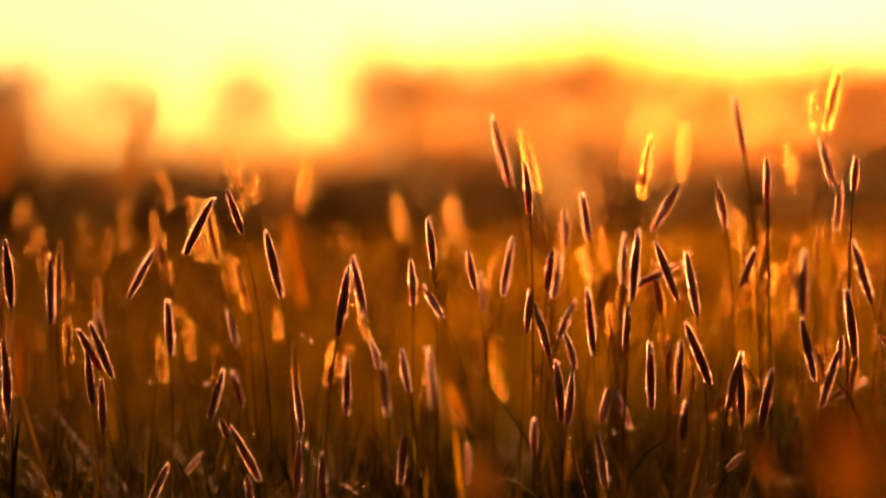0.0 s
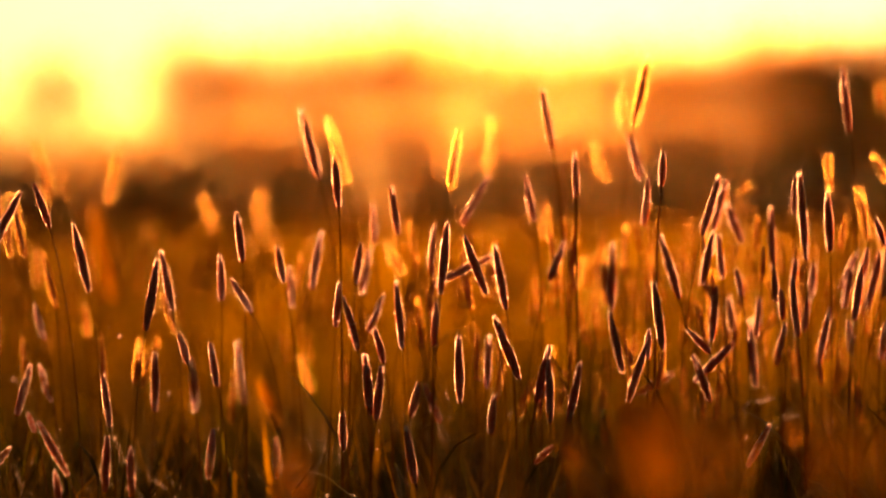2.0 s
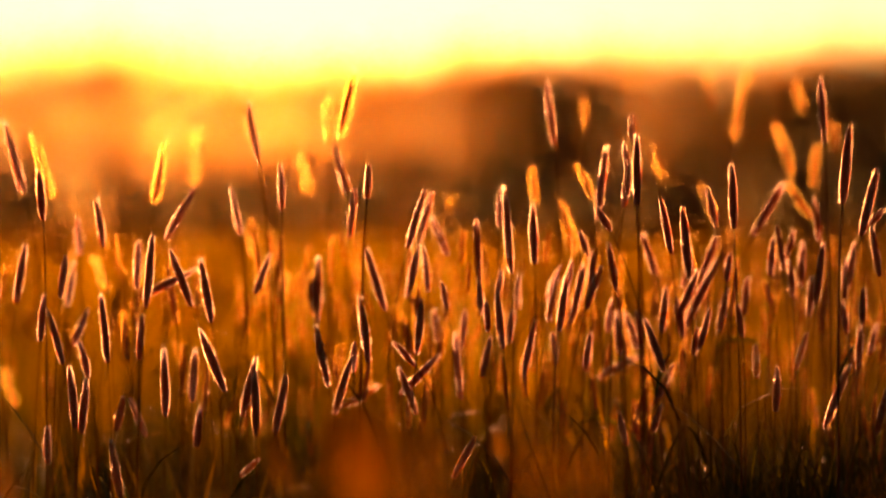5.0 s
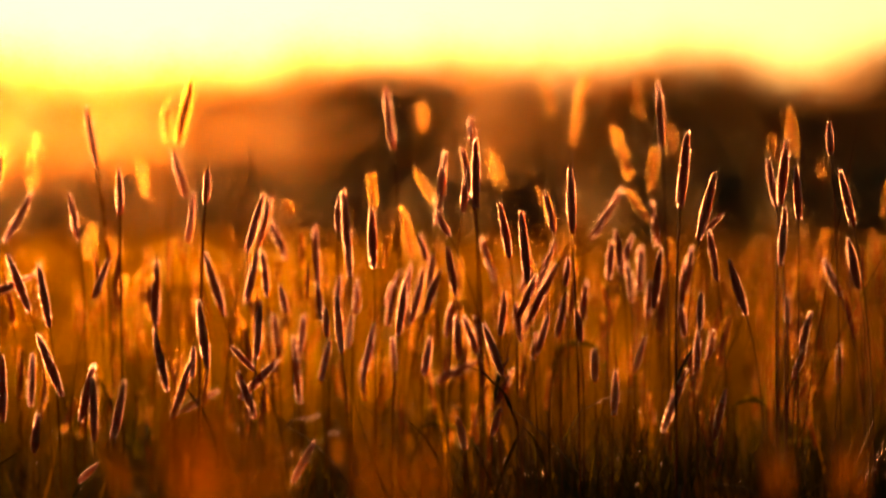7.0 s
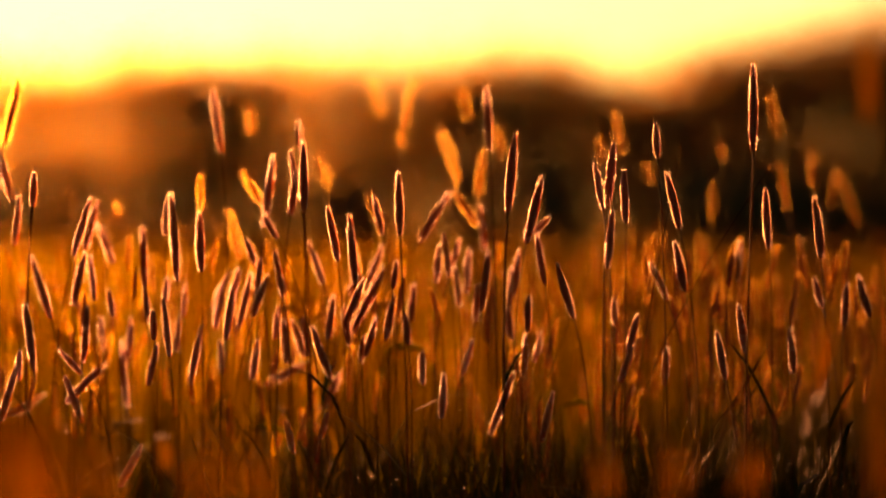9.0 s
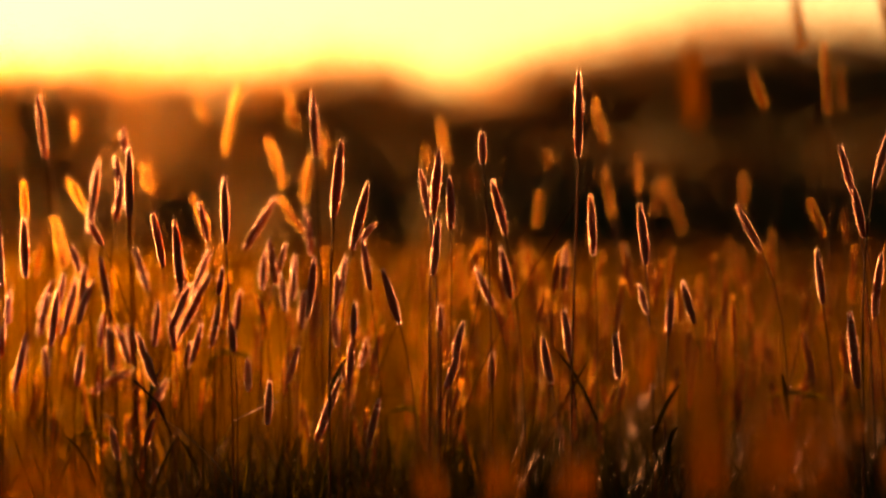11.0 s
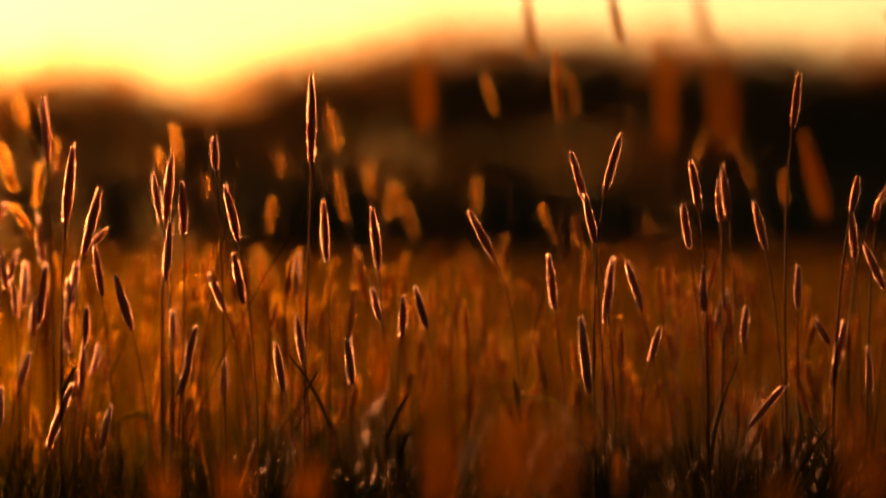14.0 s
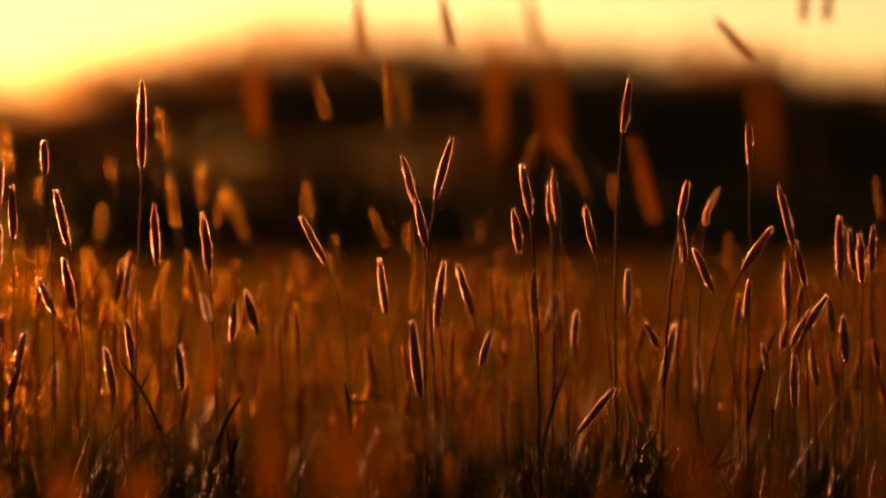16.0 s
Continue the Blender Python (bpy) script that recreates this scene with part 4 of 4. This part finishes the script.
def dry_straw(x, y, z, length, lean):
    """A thin stalk whose leaning tip carries a loose row of pale awns."""
    away = math.hypot(x, y)
    side = Vector((y / away, -x / away, 0))
    a = radians(lean)
    tip = side * math.sin(a) + Vector((0, 0, math.cos(a)))
    low = Vector((x, y, z))
    foot = low - side * math.sin(a) * z * 0.5
    foot.z = 0
    ob = tagged(new("dry_straw"), "thin dry grass straw with a sparse pale tip", "grass", "dry straws")
    ob.location = foot
    path = bezier(Vector((0, 0, -0.01)), Vector((0, 0, z * 0.5)), low - foot - tip * z * 0.35, low - foot, 7)
    v, f = tube(path, [0.0004] * 8, 5)
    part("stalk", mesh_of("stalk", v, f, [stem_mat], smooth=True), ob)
    v, f = tube([low - foot, low - foot + tip * length * 0.5, low - foot + tip * length], [0.0004, 0.0003, 0.0001], 5)
    picks = [0] * len(f)
    for i in range(int(length * 600)):
        p = low - foot + tip * length * dice.random()
        out = (tip * 1.4 + Vector((dice.uniform(-1, 1), dice.uniform(-1, 1), dice.uniform(-1, 1)))).normalized()
        wide = out.cross(Vector((dice.uniform(-1, 1), 1.0, dice.uniform(-1, 1)))).normalized()
        n, reach = len(v), dice.uniform(0.0008, 0.002)
        v += [p - wide * 0.00022, p + wide * 0.00022, p + out * reach]
        f.append((n, n + 1, n + 2))
        picks.append(1)
    part("panicle", mesh_of("panicle", v, f, [stem_mat, husk_mat], picks), ob, "sparse pale awned tip")
    return ob


def feather_leaf(x, y, z, length):
    """A long leaf cut into many small lobes, held level on a short stalk."""
    away = math.hypot(x, y)
    side = Vector((y / away, -x / away, 0))
    back = Vector((x / away, y / away, 0))
    ob = tagged(new("feathery_herb"), "yellow-green feathery herb leaf held level in the grass", "herb", "feathery herbs")
    ob.location = (x, y, 0)
    start = Vector((0, 0, z)) - side * length * 0.5
    v, f = tube(bezier(Vector((0, 0, -0.01)), Vector((0, 0, z * 0.6)), start + Vector((0, 0, -0.03)), start, 8), [0.0008] * 9, 5)
    part("stalk", mesh_of("stalk", v, f, [stem_mat], smooth=True), ob)
    rib = bezier(start, start + side * length * 0.3 + Vector((0, 0, 0.006)), start + side * length * 0.7 + Vector((0, 0, 0.006)), start + side * length, 22)
    v, f = tube(rib, [0.0005] * 23, 4)
    for i in range(1, 23):
        reach = 0.006 * math.sin(math.pi * (i + 1) / 25) + 0.002
        for way in (-1, 1):
            n = len(v)
            d = (back * way * 0.8 + Vector((0, 0, dice.uniform(0.2, 0.7))) + side * 0.3).normalized()
            p = rib[i]
            v += [p - side * 0.0006, p + d * reach * 0.6 - side * 0.0011, p + d * reach, p + d * reach * 0.6 + side * 0.0011, p + side * 0.0006]
            f.append((n, n + 1, n + 2, n + 3, n + 4))
    part("blade", mesh_of("blade", v, f, [herb_mat]), ob)
    return ob



def loose_awns(count):
    """Short pale awns and seed husks caught between the blades."""
    seed = np.random.default_rng(91)
    a, d = np.radians(seed.uniform(-20, 20, count)), seed.uniform(2.56, 2.69, count)
    o = np.column_stack([np.sin(a) * d, np.cos(a) * d, seed.uniform(0.235, 0.345, count)])
    lean = np.column_stack([seed.normal(0, 0.7, (count, 2)), np.ones(count)])
    axes = frames_for(lean, seed, np.full(count, 0.00007), seed.uniform(0.002, 0.007, count) * seed.uniform(0.3, 1, count))
    tv = [(-0.5, 0, 0), (0.5, 0.2, 0), (0.8, 0, 0.4), (0, 0.1, 1), (-0.8, 0.2, 0.4)]
    return stuff_mesh("loose_awns", [scatter(tv, [(0, 1, 2, 3, 4)], o, *axes)], bristle_mat)


tagged(new("loose_awns", loose_awns(150)), "short pale awns caught between the green blades", "grass", kind="stuff")
for left, away, up in ((6.1, 1.30, -2.7), (5.4, 1.22, -2.5), (4.7, 1.34, -2.6), (4.0, 1.25, -2.5), (3.4, 1.32, -2.8), (2.7, 1.40, -3.0), (1.9, 1.36, -3.0),
                       (1.2, 1.44, -3.1), (-4.2, 1.36, -3.1), (-5.3, 1.38, -3.1), (-6.6, 1.34, -3.0), (-8.55, 1.30, -1.3), (-9.4, 1.26, -2.4),
                       (-9.9, 1.30, -2.1), (-10.5, 1.24, -2.2), (-11.0, 1.36, -2.5), (-12.4, 1.42, -2.9), (-14.3, 1.30, -2.1), (-15.0, 1.36, -1.9),
                       (-15.7, 1.27, -2.0), (-16.4, 1.33, -2.4), (-17.4, 1.36, -2.9), (-18.3, 1.30, -2.8), (16.8, 1.40, -3.0), (15.5, 1.38, -3.1), (14.4, 1.42, -3.0), (13.5, 1.46, -3.1),
                       (12.3, 1.40, -3.0), (11.2, 1.44, -3.1), (10.3, 1.38, -2.9), (9.4, 1.42, -3.1), (8.4, 1.36, -2.9), (7.4, 1.40, -3.0)):
    grass_tuft(*spot(left, away), EYE + math.tan(radians(up)) * away, dry=True)
grass_tuft(-0.832, 2.632, 0.288)
grass_tuft(-0.826, 2.686, 0.290)
grass_tuft(-0.746, 2.657, 0.288)
grass_tuft(-0.738, 2.711, 0.312)
grass_tuft(-0.667, 2.627, 0.281)
grass_tuft(-0.660, 2.783, 0.283)
grass_tuft(-0.582, 2.698, 0.274)
grass_tuft(-0.583, 2.851, 0.285)
grass_tuft(-0.493, 2.716, 0.287)
grass_tuft(-0.476, 2.769, 0.289)
grass_tuft(-0.425, 2.727, 0.313)
grass_tuft(-0.394, 2.782, 0.294)
grass_tuft(-0.361, 2.837, 0.283)
grass_tuft(-0.314, 2.742, 0.305)
grass_tuft(-0.267, 2.747, 0.292)
grass_tuft(-0.233, 2.850, 0.292)
grass_tuft(-0.200, 2.753, 0.298)
grass_tuft(-0.160, 2.805, 0.300)
grass_tuft(-0.125, 2.807, 0.295)
grass_tuft(-0.084, 2.759, 0.306)
grass_tuft(-0.045, 2.810, 0.295)
grass_tuft(-0.006, 2.760, 0.323)
grass_tuft(0.021, 2.810, 0.322)
grass_tuft(0.046, 2.760, 0.302)
grass_tuft(0.083, 2.709, 0.308)
grass_tuft(0.120, 2.757, 0.315)
grass_tuft(0.154, 2.756, 0.323)
grass_tuft(0.174, 2.704, 0.342)
grass_tuft(0.202, 2.702, 0.359)
grass_tuft(0.218, 2.751, 0.332)
grass_tuft(0.240, 2.800, 0.339)
grass_tuft(0.255, 2.748, 0.341)
grass_tuft(0.282, 2.695, 0.325)
grass_tuft(0.303, 2.663, 0.343)
grass_tuft(0.338, 2.739, 0.324)
grass_tuft(0.377, 2.785, 0.335)
grass_tuft(0.388, 2.733, 0.345)
grass_tuft(0.428, 2.828, 0.311)
grass_tuft(0.456, 2.773, 0.309)
grass_tuft(0.499, 2.715, 0.354)
grass_tuft(0.525, 2.811, 0.316)
grass_tuft(0.523, 2.659, 0.317)
grass_tuft(0.579, 2.699, 0.337)
grass_tuft(0.589, 2.635, 0.372)
grass_tuft(0.595, 2.613, 0.373)
grass_tuft(0.618, 2.649, 0.372)
grass_tuft(0.650, 2.734, 0.335)
grass_tuft(0.649, 2.631, 0.372)
grass_tuft(0.654, 2.599, 0.368)
grass_tuft(0.722, 2.716, 0.335)
grass_tuft(0.749, 2.636, 0.389)
grass_tuft(0.777, 2.700, 0.353)
grass_tuft(0.798, 2.590, 0.372)
grass_tuft(0.801, 2.558, 0.356)
grass_tuft(0.841, 2.629, 0.359)
grass_tuft(0.857, 2.624, 0.354)
grass_tuft(0.849, 2.573, 0.339)
grass_tuft(0.357, 2.717, 0.320)
grass_tuft(0.375, 2.755, 0.332)
grass_tuft(0.380, 2.693, 0.330)
grass_tuft(0.400, 2.731, 0.315)
grass_tuft(0.436, 2.746, 0.306)
grass_tuft(0.437, 2.685, 0.313)
grass_tuft(0.526, 2.689, 0.312)
grass_tuft(0.546, 2.726, 0.315)
grass_tuft(0.547, 2.664, 0.300)
grass_tuft(0.597, 2.715, 0.332)
grass_tuft(0.599, 2.674, 0.368)
grass_tuft(0.596, 2.633, 0.356)
grass_tuft(0.618, 2.690, 0.342)
grass_tuft(0.630, 2.667, 0.334)
grass_tuft(0.325, 2.701, 0.300)
grass_tuft(0.345, 2.759, 0.306)
grass_tuft(0.595, 2.654, 0.337)
grass_tuft(0.615, 2.691, 0.353)
grass_tuft(0.621, 2.669, 0.337)
grass_tuft(0.631, 2.646, 0.320)
grass_tuft(0.658, 2.660, 0.354)
grass_tuft(0.662, 2.638, 0.363)
grass_tuft(0.693, 2.692, 0.336)
grass_tuft(0.757, 2.633, 0.333)
grass_tuft(0.789, 2.666, 0.336)
grass_tuft(0.806, 2.619, 0.329)
grass_tuft(0.824, 2.634, 0.345)
grass_tuft(0.545, 2.665, 0.303)
grass_tuft(0.173, 2.735, 0.309)
grass_tuft(0.189, 2.713, 0.323)
grass_tuft(0.210, 2.772, 0.329)
grass_tuft(0.224, 2.731, 0.322)
grass_tuft(0.247, 2.749, 0.326)
grass_tuft(0.261, 2.707, 0.331)
grass_tuft(0.303, 2.703, 0.323)
grass_tuft(0.320, 2.741, 0.308)
dry_straw(-0.567, 2.578, 0.231, 0.0242, 27)
dry_straw(-0.440, 2.583, 0.228, 0.0183, -20)
dry_straw(-0.383, 2.592, 0.270, 0.0125, 79)
dry_straw(-0.701, 2.566, 0.226, 0.0259, 40)
dry_straw(-0.689, 2.611, 0.231, 0.0199, 32)
dry_straw(0.164, 2.645, 0.344, 0.0711, 21)
dry_straw(0.249, 2.688, 0.456, 0.0365, 11)
dry_straw(0.307, 2.662, 0.454, 0.0225, 34)
dry_straw(0.305, 2.622, 0.328, 0.0194, 32)
dry_straw(0.289, 2.644, 0.296, 0.0146, 45)
dry_straw(0.303, 2.602, 0.280, 0.0110, 22)
dry_straw(0.184, 2.634, 0.242, 0.0210, -11)
dry_straw(-0.158, 2.695, 0.228, 0.0117, 26)
dry_straw(0.306, 2.622, 0.329, 0.0169, 29)
dry_straw(0.307, 2.642, 0.310, 0.0200, 34)
dry_straw(0.287, 2.645, 0.282, 0.0171, 32)
dry_straw(0.302, 2.602, 0.284, 0.0117, 29)
dry_straw(0.372, 2.634, 0.252, 0.0256, 40)
dry_straw(0.428, 2.625, 0.311, 0.0251, 29)
foxtail(0.612, 2.548, 0.290, 0.0402, 38)
dry_straw(0.605, 2.611, 0.311, 0.0210, 23)
dry_straw(0.810, 2.534, 0.303, 0.0167, 30)
dry_straw(0.493, 2.675, 0.423, 0.0272, 14)
feather_leaf(-0.060, 2.899, 0.262, 0.0304)
feather_leaf(0.191, 2.894, 0.281, 0.0249)
feather_leaf(0.232, 2.941, 0.245, 0.0299)
feather_leaf(0.054, 2.999, 0.323, 0.0352)
feather_leaf(0.507, 2.876, 0.293, 0.0503)
feather_leaf(0.485, 2.910, 0.256, 0.0231)
